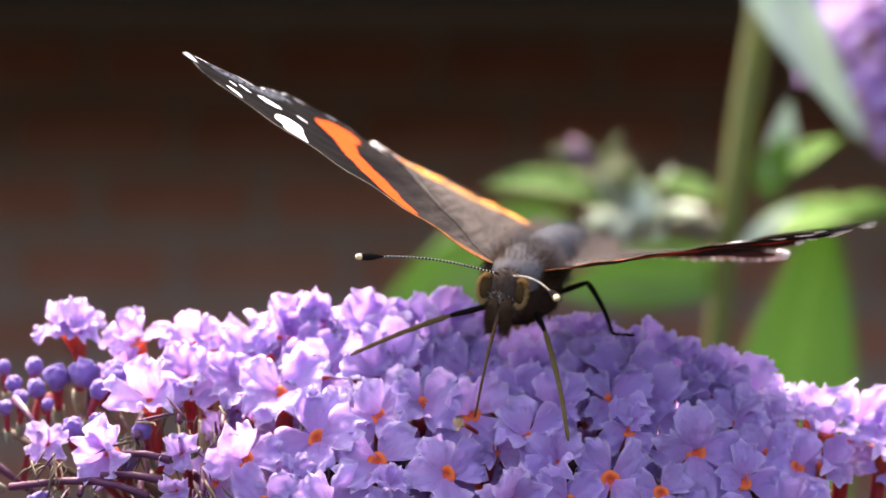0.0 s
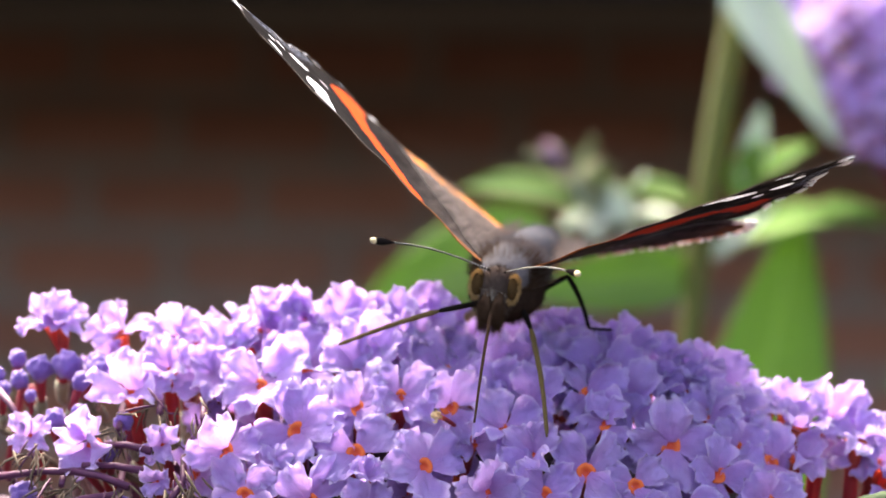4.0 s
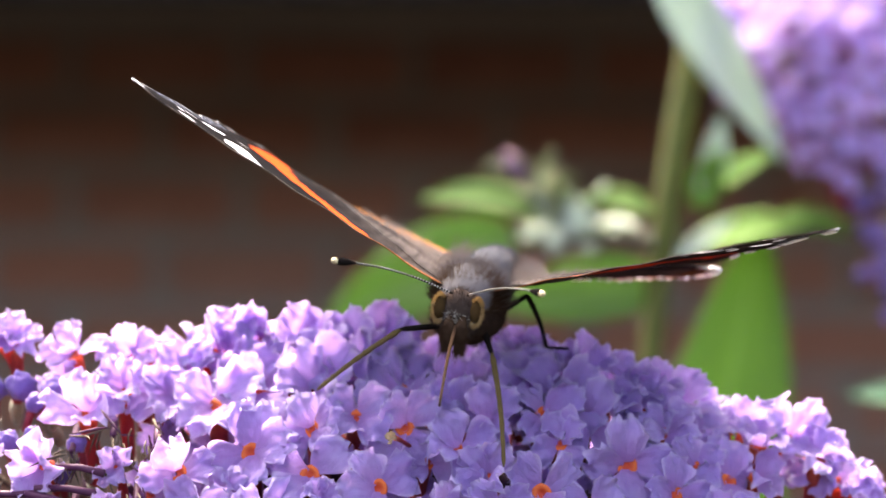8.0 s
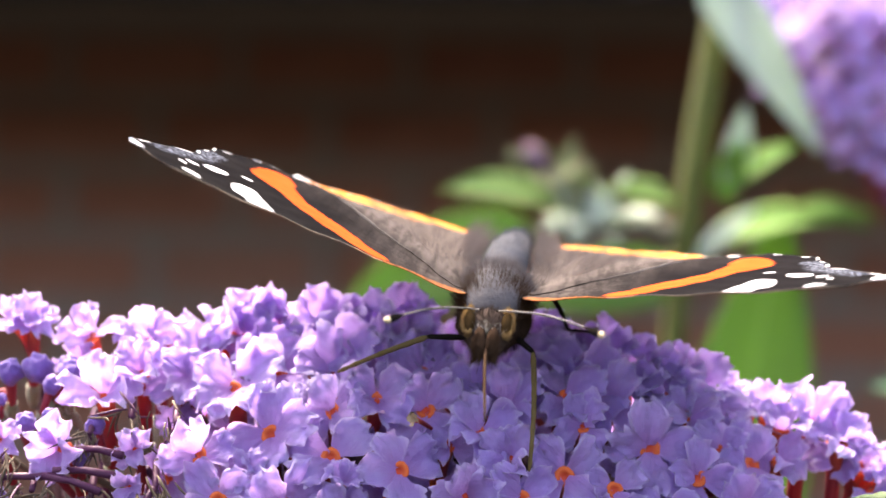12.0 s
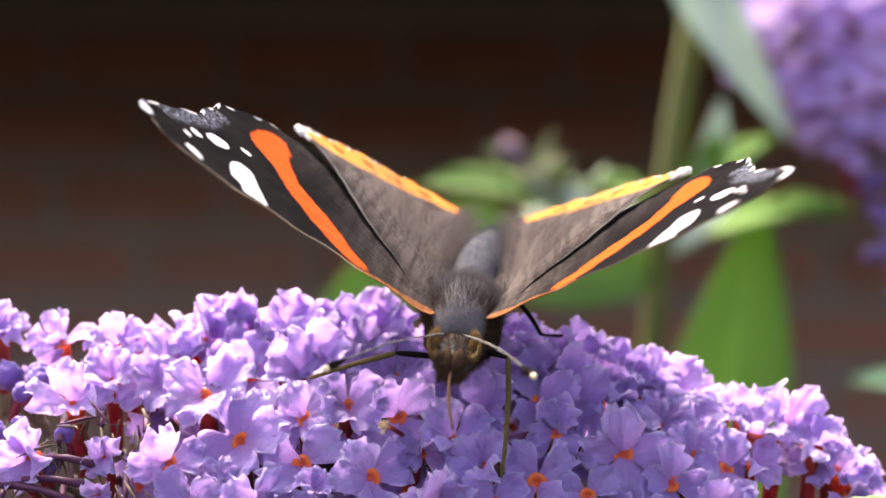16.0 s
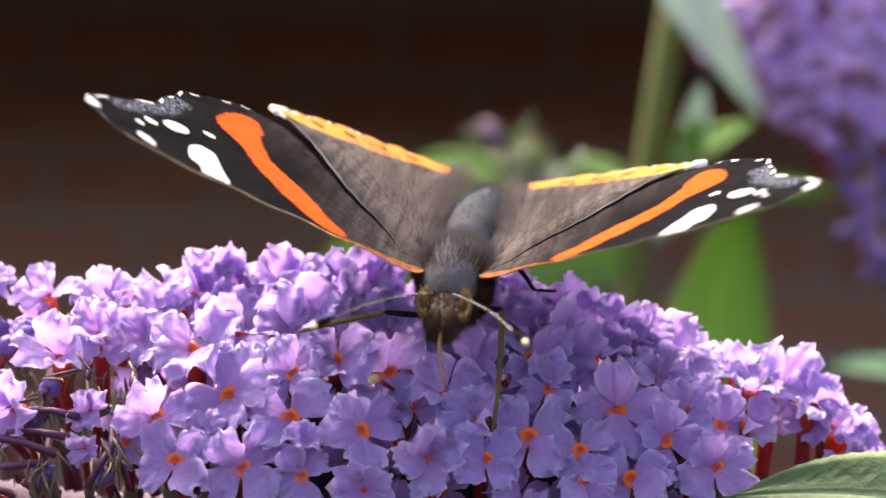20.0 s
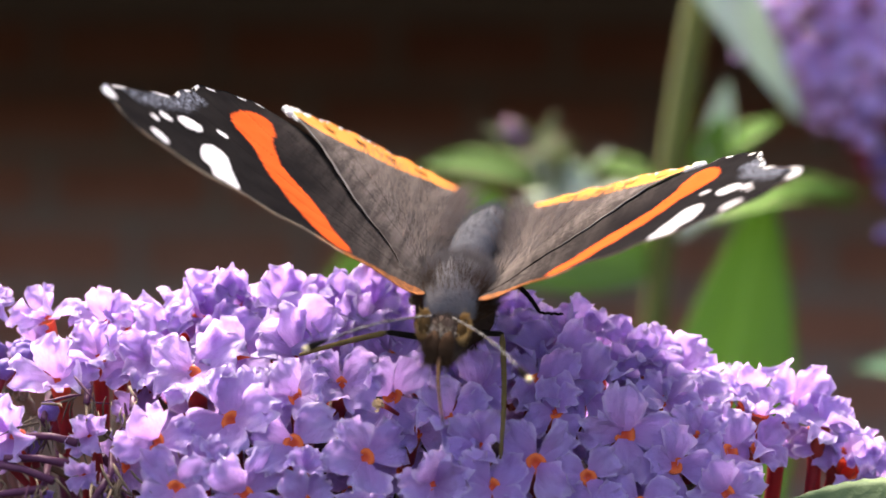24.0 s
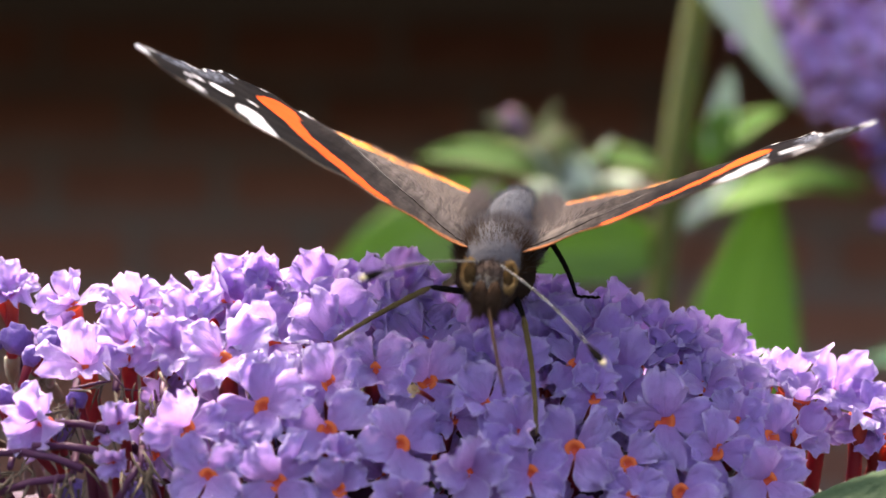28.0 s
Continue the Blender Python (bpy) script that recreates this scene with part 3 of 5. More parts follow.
MIDDLE_FLORETS = (
    (-18.5, -3.5, -11.1, 3.74, 0, 35, 45, 0.08), (-10.5, -5.3, -12.6, 3.03, -5, 30, 35, 0.1), (-7.1, -4.1, -11.8, 3.13, 5, 21, 45, 0.1),
    (-3.2, -4.3, -12.5, 3.21, 0, 19, 50, 0.1), (1.1, -5.7, -14.2, 3.02, -5, 33, 25, 0.1), (3.5, -7.2, -16.0, 2.82, 0, 15, 45, 0.25),
    (3.5, -3.3, -12.1, 2.89, 5, 31, 40, 0.15), (7.6, -7.8, -17.3, 3.39, 0, 11, 45, 0), (8.0, -2.2, -11.6, 3.08, 0, 21, 40, 0.1),
    (9.2, -4.5, -13.7, 2.62, 0, 29, 30, 0.35), (-13.2, -4.3, -13.6, 2.79, -10, 35, 20, 0.2), (-1.3, -4.7, -15.2, 2.53, 10, 30, 50, 0.2),
)
RIGHT_FLORETS = (
    (14.5, -4.6, -15.4, 3.63, 0, 13, 90, 0), (18.2, -5.2, -17.6, 3.19, 5, 16, 85, 0.05), (11.5, -7.8, -18.3, 2.81, 0, 11, 45, 0.2),
    (15.4, -7.8, -20.4, 2.98, 0, 11, 40, 0.05), (22.1, -5.2, -19.8, 3.28, 5, 11, 35, 0), (22.9, -2.1, -16.9, 3.09, 30, 21, -10, 0.05), (18.0, -0.5, -13.1, 2.86, -15, 38, 50, 0.15),
    (21.5, 0.0, -14.0, 1.74, 10, 31, 45, 0.7), (11.8, -8.9, -20.6, 2.46, 0, 11, 45, 0.1),
)
CROWN_FOOT_FLORETS = (
    (-26.2, 4.0, -7.3, 2.89, -15, 37, 30, 0.28), (-24.7, 4.0, -8.1, 2.78, 20, 30, 60, 0.32), (-21.1, 1.9, -8.8, 3.54, 0, 33, 40, 0.12),
    (-20.7, 4.0, -6.7, 3.24, -15, 41, 20, 0.16), (-17.8, 4.0, -6.8, 3.47, 15, 40, 60, 0.12), (-18.9, 4.0, -7.2, 3.47, 5, 36, 45, 0.16),
    (-15.2, -0.9, -9.9, 3.37, 0, 33, 30, 0.2), (-15.3, 4.0, -5.9, 3.36, -10, 40, 75, 0.36), (-13.5, 4.0, -6.3, 3.36, 15, 39, 40, 0.16),
    (-12.5, 2.3, -8.2, 3.55, 0, 29, 50, 0.16), (-22.1, -0.4, -10.3, 3.15, 10, 30, 60, 0.16), (-16.4, 1.5, -8.5, 2.96, 0, 33, 10, 0.24),
)
CROWN_FLORETS = (
    (-10.7, -0.3, -9.7, 4.17, -5, 34, 40, 0.12), (-9.2, 2.4, -8.2, 3.78, 10, 46, 30, 0), (-8.4, 4.0, -6.5, 3.59, -10, 37, 50, 0.08),
    (-11.3, 4.0, -6.1, 3.36, -10, 37, 35, 0.2), (-5.8, 4.0, -6.6, 3.82, 10, 36, 70, 0.24), (-6.2, 2.6, -8.5, 3.79, 5, 36, 30, 0.12),
    (-4.0, 4.0, -6.9, 3.24, 10, 37, 40, 0.16), (-2.4, 4.0, -8.1, 3.47, 0, 33, 20, 0.16), (-3.7, 0.3, -10.1, 3.73, -10, 32, 45, 0.08),
    (-0.9, 1.5, -9.8, 3.99, 0, 28, 50, 0.08), (2.0, 1.6, -9.8, 3.99, 0, 20, 30, 0.08), (1.2, -1.4, -11.7, 3.47, -5, 28, 60, 0.16),
)
CROWN_RISE_FLORETS = (
    (6.5, 4.0, -7.1, 2.89, -10, 36, 45, 0.32), (6.0, 2.7, -9.4, 4.13, 5, 20, 45, 0.08), (9.2, 4.0, -8.1, 2.55, 0, 36, 30, 0.36),
    (11.1, 4.0, -8.3, 3.24, 15, 41, 85, 0.36), (9.6, 1.2, -10.6, 3.98, 5, 20, 40, 0.08), (7.5, 2.3, -9.7, 3.55, -10, 32, 60, 0.12),
    (3.1, 4.0, -8.3, 3.36, 0, 30, 40, 0.16), (4.7, 4.0, -7.5, 2.89, 10, 33, 20, 0.24), (13.3, 3.5, -10.2, 3.81, 0, 32, 40, 0.16),
    (16.1, 4.0, -10.0, 3.01, 0, 40, 60, 0.32), (17.6, 4.0, -9.8, 2.55, 20, 40, 10, 0.36), (11.6, -0.7, -12.2, 3.71, 5, 16, 50, 0.12),
)
CROWN_END_FLORETS = (
    (15.1, 2.2, -11.4, 3.43, 0, 16, 30, 0.16), (19.3, 4.0, -11.2, 3.5, 5, 38, 45, 0.15), (23.5, 5.0, -13.0, 3.0, 0, 62, 20, 0.1), (21.3, 5.5, -12.1, 3.0, 5, 55, 50, 0.15), (17.0, 2.6, -11.8, 3.10, -5, 36, 20, 0.24),
    (22.3, 3.8, -13.2, 2.54, 10, 42, 20, 0.32), (25.1, 4.0, -13.6, 2.89, 10, 41, 85, 0.36),
    (25.8, 1.4, -14.4, 2.9, 20, 70, 30, 0.2), (28.9, 4.0, -14.0, 3.59, 25, 33, 40, 0.16),
    (30.8, 2.0, -15.4, 2.8, 30, 66, 30, 0.25), (20.1, 0.9, -13.9, 3.07, -5, 32, 35, 0.2),
)
TIP_FLORETS = (
    (31.4, 3.2, -16.6, 2.74, -30, 25, 20, 0.3), (34.1, 4.0, -18.1, 2.66, 25, 20, 40, 0.2), (30.7, 4.0, -15.7, 2.98, 0, 33, 30, 0.28),
    (34.9, 4.0, -18.8, 2.11, 40, 10, 50, 0.3), (32.9, 4.0, -17.6, 2.62, 20, 36, 60, 0.32), (33.4, 2.2, -19.7, 2.09, 10, 10, 30, 0.2),
    (25.3, -0.1, -16.9, 2.60, 25, 20, 30, 0.2), (20.2, -2.7, -15.7, 2.48, 0, 22, 40, 0.2),
    (16.9, -2.5, -16.2, 2.31, 0, 20, 30, 0.3),
)


# x, z and size of closed buds at the spike's older end
BUDS = (
    (-39.7, -9.3, 0.88), (-41.0, -10.6, 0.82), (-40.1, -11.7, 0.82), (-38.9, -10.9, 0.93), (-42.5, -9.4, 0.77), (-35.1, -13.8, 1.03),
    (-41.2, -12.4, 0.72), (-30.3, -16.1, 1.03), (-32.4, -9.4, 1.03), (-31.9, -10.0, 0.93), (-33.5, -10.9, 0.93),
    (-33.2, -13.2, 0.72), (-37.6, -12.1, 0.62), (-37.4, -10.0, 1.25), (-35.1, -9.7, 1.45),
)


# x, z, count and lean of the tufts of withered calyces, and the ends of bare side stalks
TUFTS = (
    (-29.4, -14.3, 8, -0.1), (-23.9, -18.2, 11, 0.2), (-28.9, -19.4, 12, -0.1), (-36.1, -16.6, 7, -0.3), (-22.7, -13.5, 6, 0.2),
    (-26.3, -13.1, 6, 0.1), (-33.6, -18.6, 6, -0.2),
)
SIDE_STALKS = (
    ((-32.8, -17.5), (-28.1, -18.6)),
    ((-32.0, -17.1), (-26.9, -17.4)),
    ((-39.4, -18.2), (-31.1, -17.5)),
    ((-30.5, -15.5), (-26.6, -15.9)),
    ((-34.5, -20.4), (-29.0, -19.2)),
    ((-25.5, -21.0), (-23.9, -18.2)),
    ((-37.5, -14.2), (-40.2, -11.6)),
)


WITHERED = (-3.9, -13.0)


def near_panicle():
    head = thing("buddleia_panicle", "long lilac butterfly-bush flower spike with orange-eyed florets", "flower")
    # axis thickened to fill the spike; its dark colour paints the shaded gaps
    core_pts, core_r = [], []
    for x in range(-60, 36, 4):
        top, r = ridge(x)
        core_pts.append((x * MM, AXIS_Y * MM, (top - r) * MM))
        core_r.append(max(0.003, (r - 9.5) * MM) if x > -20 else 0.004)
    child("flower_axis", tube_mesh("flower_axis", core_pts, core_r, CORE_SHADE, 14), head, label="thick flower axis, coloured near-black for the shade between florets")
    stem = [(-58, 6, -26), (-75, 8, -32), (-110, 14, -60), (-150, 24, -130), (-175, 34, -330), (-180, 50, -700), (-170, 60, -1150)]
    child("flower_stem", tube_mesh("flower_stem", [Vector(p) * MM for p in stem], [0.003, 0.003, 0.003, 0.0034, 0.004, 0.005, 0.006], STEM, 12), head, label="olive-green arching stem")
    placed = []
    rng = random.Random(17)
    for rows in (FOOT_FLORETS, LOW_FLORETS, MIDDLE_FLORETS, RIGHT_FLORETS, CROWN_FOOT_FLORETS, CROWN_FLORETS, CROWN_RISE_FLORETS, CROWN_END_FLORETS, TIP_FLORETS):
        for x, y, z, r, turn, rise, spin, cup in rows:
            tube = floret(head, Vector((x, y, z)) * MM, facing(turn + random.gauss(0, 4), rise), r * 1.05 * MM, cup, spin)
            if x < -14:
                foot = tube.matrix_basis @ tube.data.vertices[0].co
                peak, wide = ridge(x)
                root = Vector((x + 2.0, AXIS_Y - 3, min(peak - wide + 4, foot.z / MM - 4))) * MM
                bend = foot.lerp(root, 0.45) + Vector((0, 0, -0.0012))
                child("pedicel", tube_mesh("pedicel", [foot, bend, root], [0.00030, 0.00034, 0.0005], rng.choice((TUBE_DARK, STALK, TUBE_DARK)), 7), head)
            placed.append(Vector((x, y, z)))
    # florets deeper down, seen dimly in the gaps, and those on the far side
    rng = random.Random(5)
    tries = 0
    while tries < 5000 and len(placed) < 268:
        tries += 1
        x = rng.uniform(-24, 21)
        top, r = ridge(x)
        ang = rng.uniform(-1.2, 2.6)
        back = ang > 1.45
        deep = rng.uniform(5.0, 6.5) if ang > 0.9 else rng.uniform(4.6, 6.5)
        p = Vector((x, AXIS_Y - (r - deep) * math.cos(ang), top - r + (r - deep) * math.sin(ang)))
        if any((p - q).length < 3.9 for q in placed) or (x < -12 and ang < 0.45):
            continue
        floret(head, p * MM, Vector((rng.gauss(0, 0.25), -math.cos(ang) - (0 if back else 0.4), math.sin(ang) + rng.gauss(0, 0.2))), rng.uniform(2.3, 2.9) * MM, rng.choice((0, 0.2, 0.4)), rng.uniform(0, 90))
        placed.append(p)
    # the belly of the spike
    tries = 0
    while tries < 3000 and len(placed) < 304:
        tries += 1
        x, ang = rng.uniform(-18, 22), rng.uniform(-0.5, 0.36)
        top, r = ridge(x)
        p = Vector((x, AXIS_Y - (r - 1.5) * math.cos(ang), top - r + (r - 1.5) * math.sin(ang)))
        if any((p - q).length < 4.3 for q in placed):
            continue
        floret(head, p * MM, facing(rng.gauss(0, 10), rng.gauss(6, 8)), rng.uniform(2.5, 3.1) * MM, rng.choice((0, 0.1, 0.3)), rng.uniform(0, 90))
        placed.append(p)
    # one withered corolla among the fresh ones
    y, n = skin(*WITHERED)
    old = child("withered_floret", FLORET, head, aim(Vector((WITHERED[0], y - 2.0, WITHERED[1])) * MM, (-0.5, -1, 0.2), 0.4, 1.0 * MM), "cream withered floret")
    for k in range(4):
        tan = random.choice(PETALS).copy()
        tan.materials.clear()
        tan.materials.append(TAN)
        child("petal", tan, old, pose(0, 0, 0, 0, 0, 90 * k) @ pose(0, 0, 0, 20, -55, 0) @ Matrix.Scale(0.75, 4))
    # buds and calyces at the older end
    bud_me = blob_mesh("bud", (0.55, 0.55, 0.60), BUD, 0.30, 12, 20, 3.0)
    for q in bud_me.vertices:
        lobe = 1 + 0.16 * math.cos(4 * math.atan2(q.co.y, q.co.x)) * max(0.0, min(1.0, 0.6 + q.co.z))
        q.co = (q.co.x * lobe, q.co.y * lobe, q.co.z - 0.25 * max(0.0, 0.3 - math.hypot(q.co.x, q.co.y)) * (q.co.z > 0))
    neck = tube_mesh("bud_tube", [(0, 0, -2.2), (0, 0, -1.2), (0, 0, -0.1)], [0.20, 0.22, 0.30], TUBE, 8)
    cal = tube_mesh("calyx", [(0, 0, -3.0), (0, 0, -2.6), (0, 0, -1.9)], [0.18, 0.29, 0.27], CALYX, 8)
    rng = random.Random(11)
    spots = [(x, z, q) for x, z, q in BUDS]
    for k in range(16):
        x = -24 - 28 * rng.random()
        top, r = ridge(x)
        spots.append((x, top - rng.uniform(2, 26), rng.uniform(0.9, 1.4)))
    for x, z, size in spots:
        y, n = skin(x, z)
        way = n + Vector((rng.gauss(-0.2, 0.25), rng.gauss(0, 0.2), rng.gauss(0.25, 0.2)))
        tube = child("bud_stalk", neck, head, aim(Vector((x, y + 1.0, z)) * MM, way, rng.uniform(0, 6), size * 1.5 * MM))
        child("bud", bud_me, tube)
        child("calyx", cal, tube)
    # withered calyces hanging in tufts from purple side stalks
    husk = [tube_mesh("withered_calyx", [(0, 0, 0), (0.0002 * k, 0, 0.0010), (0.0003 * k, 0.0002, 0.0024), (0.0002 * k, 0.0004, 0.0040)], [0.00008, 0.00016, 0.00013, 0.00003], rng.choice((HUSK, HUSK, TUBE_DARK)), 7) for k in range(5)]
    for ox, oz, count, lean in TUFTS:
        y, n = skin(ox, oz)
        o = Vector((ox, y - 0.5, oz))
        back = Vector((ox - 0.6, y + 5, oz + 1.5))
        child("cyme_stalk", tube_mesh("cyme_stalk", [back * MM, back.lerp(o, 0.5) * MM, o * MM], [0.0003, 0.00028, 0.00025], TUBE_DARK, 8), head)
        for k in range(2 * count):
            way = Vector((rng.gauss(lean, 0.5), rng.gauss(-0.35, 0.35), rng.gauss(-0.75, 0.35)))
            child("withered_calyx", rng.choice(husk), head, aim((o + Vector((rng.gauss(0, 0.7), rng.gauss(0, 0.5), rng.gauss(0, 0.6)))) * MM, way, rng.uniform(0, 6), rng.uniform(0.5, 0.85)))
    for p0, p1 in SIDE_STALKS:
        a, b = (Vector((p[0], skin(*p)[0] - 0.6, p[1])) for p in (p0, p1))
        child("cyme_stalk", tube_mesh("cyme_stalk", [a * MM, (a.lerp(b, 0.5) + Vector((0, 0, 0.25))) * MM, b * MM], [0.00031, 0.00028, 0.00034], TUBE_DARK, 8), head)
    for k in range(120):
        x = rng.uniform(-52, -8)
        top, r = ridge(x)
        ang = rng.uniform(-1.1, 1.2) if k % 2 else rng.uniform(-0.9, 0.35)
        a, b = (r - 11), (r - rng.uniform(1.5, 6.0))
        d = Vector((0, -math.cos(ang), math.sin(ang)))
        c = Vector((x, AXIS_Y, top - r))
        p0, p1 = c + d * a + Vector((rng.uniform(1, 4), 0, 0)), c + d * b + Vector((rng.gauss(0, 1.5), rng.gauss(0, 1), rng.gauss(0, 1)))
        child("cyme_stalk", tube_mesh("cyme_stalk", [p0 * MM, (p0 + p1) * 0.5 * MM, p1 * MM], [0.0003, 0.00026, 0.00034], rng.choice((HUSK, TUBE, TUBE, TUBE_DARK)), 7), head)


# ---------------------------------------------------------------- leaves and stems
def leaf_mesh(name, length, width, bend, material, teeth=0.0, fold=0.25, twist=0.0, blunt=1.0):
    """A lance-shaped leaf along +X, its face up; bend drops its tip (degrees)."""
    nu, nv = 40, 13
    verts, vein, faces = [], [], []
    for i in range(nu):
        a = i / (nu - 1)
        half = width / 2 * (math.sin(math.pi * min(1, a ** 0.75 * 0.985 + 0.015)) ** 0.85) * blunt
        th = radians(bend) * a
        for j in range(nv):
            q = 2 * j / (nv - 1) - 1
            h = half * (1 + teeth * (i % 2) * abs(q) ** 8)
            tw = radians(twist) * a
            yy, zz = h * q, abs(q) * h * fold + 0.03 * width * math.sin(9 * a + 5 * q) * abs(q)
            yy, zz = yy * math.cos(tw) - zz * math.sin(tw), yy * math.sin(tw) + zz * math.cos(tw)
            r = length / max(0.05, abs(radians(bend))) if bend else 0
            cx, cz = (r * math.sin(abs(th)), -math.copysign(r * (1 - math.cos(th)), bend)) if bend else (length * a, 0.0)
            verts.append((cx + zz * math.sin(th), yy, cz + zz * math.cos(th)))
            rib = math.exp(-(abs(q) * 9) ** 2)
            sidev = max(0.0, math.cos((a * 13 - abs(q) * 1.4) * 2 * math.pi)) ** 10 * 0.7
            vein.append(max(rib, sidev))
    for i in range(nu - 1):
        for j in range(nv - 1):
            b = i * nv + j
            faces.append((b, b + nv, b + nv + 1, b + 1))
    me = mesh_from(name, verts, faces, material)
    give(me, vein=vein)
    return me


def place_leaf(name, parent, me, foot, tip, face=(0, -0.4, 1), label=""):
    """Lays a leaf from foot towards tip, its upper side towards face; millimetres."""
    x = (Vector(tip) - Vector(foot)).normalized()
    z = Vector(face)
    z = (z - x * z.dot(x)).normalized()
    y = z.cross(x)
    m = Matrix((x, y, z)).transposed().to_4x4()
    m.translation = Vector(foot) * MM
    ob = child(name, me, parent, m, label)
    thick = ob.modifiers.new("thickness", "SOLIDIFY")
    thick.thickness = 0.00025
    return ob


def near_leaf():
    leaf = thing("buddleia_leaf", "grey-green toothed leaf under the flower spike", "leaf")
    foot, tip, face = Vector((47.3, -11.0, -24.5)), Vector((23.4, -11.0, -20.2)), Vector((-0.10, -0.80, 0.75)).normalized()
    ln = (tip - foot).length
    me = leaf_mesh("leaf_blade", ln * 1.06 * MM, 0.0088, 46, LEAF_GREY, 0.04, 0.16, 10)
    place_leaf("leaf_blade", leaf, me, foot, tip + face * ln * math.tan(radians(46) * 0.42), face)
    shoot = [Vector((24.1, -11.0, -24.7)) * MM, Vector((27.9, -11.0, -21.5)) * MM, Vector((31.8, -8.0, -20.4)) * MM, Vector((37.2, -5.0, -20.3)) * MM]
    child("side_shoot", tube_mesh("side_shoot", shoot, [0.0006, 0.0004, 0.00036, 0.0003], TUBE, 8), leaf, label="thin red-pink side shoot")
    floret(leaf, shoot[3], (0.4, -0.6, 0.5), 2.2 * MM, 0.3)
    child("leaf_stalk", tube_mesh("leaf_stalk", [Vector((47.3, -11.0, -24.6)) * MM, Vector((48.3, -11.0, -47.3)) * MM, Vector((48, 5, -300)) * MM, Vector((40, 20, -1150)) * MM], [0.0008, 0.0011, 0.003, 0.005], STALK), leaf)


SHRUB_SWAY = (
    (0, 3.28, 0.37), (0.5, 3.92, 0.39), (1, 4.08, 0.17), (1.5, 3.89, -0), (2, 3.41, -0.16), (2.5, 2.65, -0.44), (4.5, 1.06, -0.52), (5, 0.53, -0.86),
    (5.5, 0.2, -0.91), (6, 0, -0.77), (6.5, -0.23, -0.73), (7, -0.49, -0.74), (7.5, -0.56, -0.62), (8, -0.47, -0.54), (8.5, -0.48, -0.65),
    (9, -0.42, -0.76), (9.5, -0.12, -0.74), (10, 0.17, -0.74), (10.5, 0.44, -0.77), (11, 0.81, -0.77), (11.5, 1.3, -0.71), (12, 1.9, -0.54),
    (12.5, 2.46, -0.35), (13, 2.72, -0.21), (13.5, 2.64, -0.13), (15.5, 1.69, 0.07), (16, 1.27, 0.26), (16.5, 0.7, 0.21), (17, 0.05, -0.05),
    (17.5, -0.55, -0.34), (18, -1.01, -0.63), (18.5, -1.31, -0.99), (19, -1.46, -1.36), (19.5, -1.39, -1.62), (20, -1.18, -1.64),
    (20.5, -0.88, -1.54), (21, -0.34, -1.46), (21.5, 0.3, -1.27), (22, 0.82, -0.93), (22.5, 1.3, -0.54), (24.5, 2.26, 0.33), (25, 2.42, 0.51),
    (25.5, 2.22, 0.51), (26, 1.86, 0.47), (26.5, 1.38, 0.47), (27, 0.68, 0.41), (27.5, -0.07, 0.29), (28, -0.63, 0.16),
)
SPIKE_SWAY = (
    (0, 5.18, 0.37), (0.5, 5.82, 0.39), (1, 5.98, 0.17), (1.5, 5.79, -0), (2, 5.31, -0.16), (2.5, 4.55, -0.44), (4.5, 2.96, -0.52), (5, 1.89, -0.61),
    (5.5, 0.84, -0.8), (6, -0.07, -0.92), (6.5, -0.71, -0.98), (7, -1.14, -1.07), (7.5, -1.22, -1.2), (8, -0.95, -1.41), (8.5, -0.53, -1.73),
    (9, 0.03, -1.94), (9.5, 0.67, -1.94), (10, 1.38, -1.94), (10.5, 2.06, -2.03), (11, 2.66, -2.01), (11.5, 3.23, -1.8), (12, 3.77, -1.48),
    (12.5, 4.3, -1.13), (13, 4.66, -0.89), (13.5, 4.9, -0.79), (15.5, 2.62, 0.22), (16, 1.84, 0.05), (16.5, 0.99, 0.05), (17, 0.05, 0.05),
    (17.5, -0.73, -0), (18, -1.28, -0.17), (18.5, -1.74, -0.39), (19, -2.02, -0.58), (19.5, -2.06, -0.69), (20, -1.93, -0.67), (20.5, -1.56, -0.65),
    (21, -0.93, -0.69), (21.5, -0.08, -0.64), (22, 0.81, -0.47), (22.5, 1.52, -0.22), (24.5, 3.81, 0.85), (25, 3.85, 0.79), (25.5, 3.62, 0.93),
    (26, 3.1, 1.14), (26.5, 2.44, 1.16), (27, 1.65, 1.06), (27.5, 0.7, 1.07), (28, -0.13, 1.12),
)
BACK_Y = 170.0


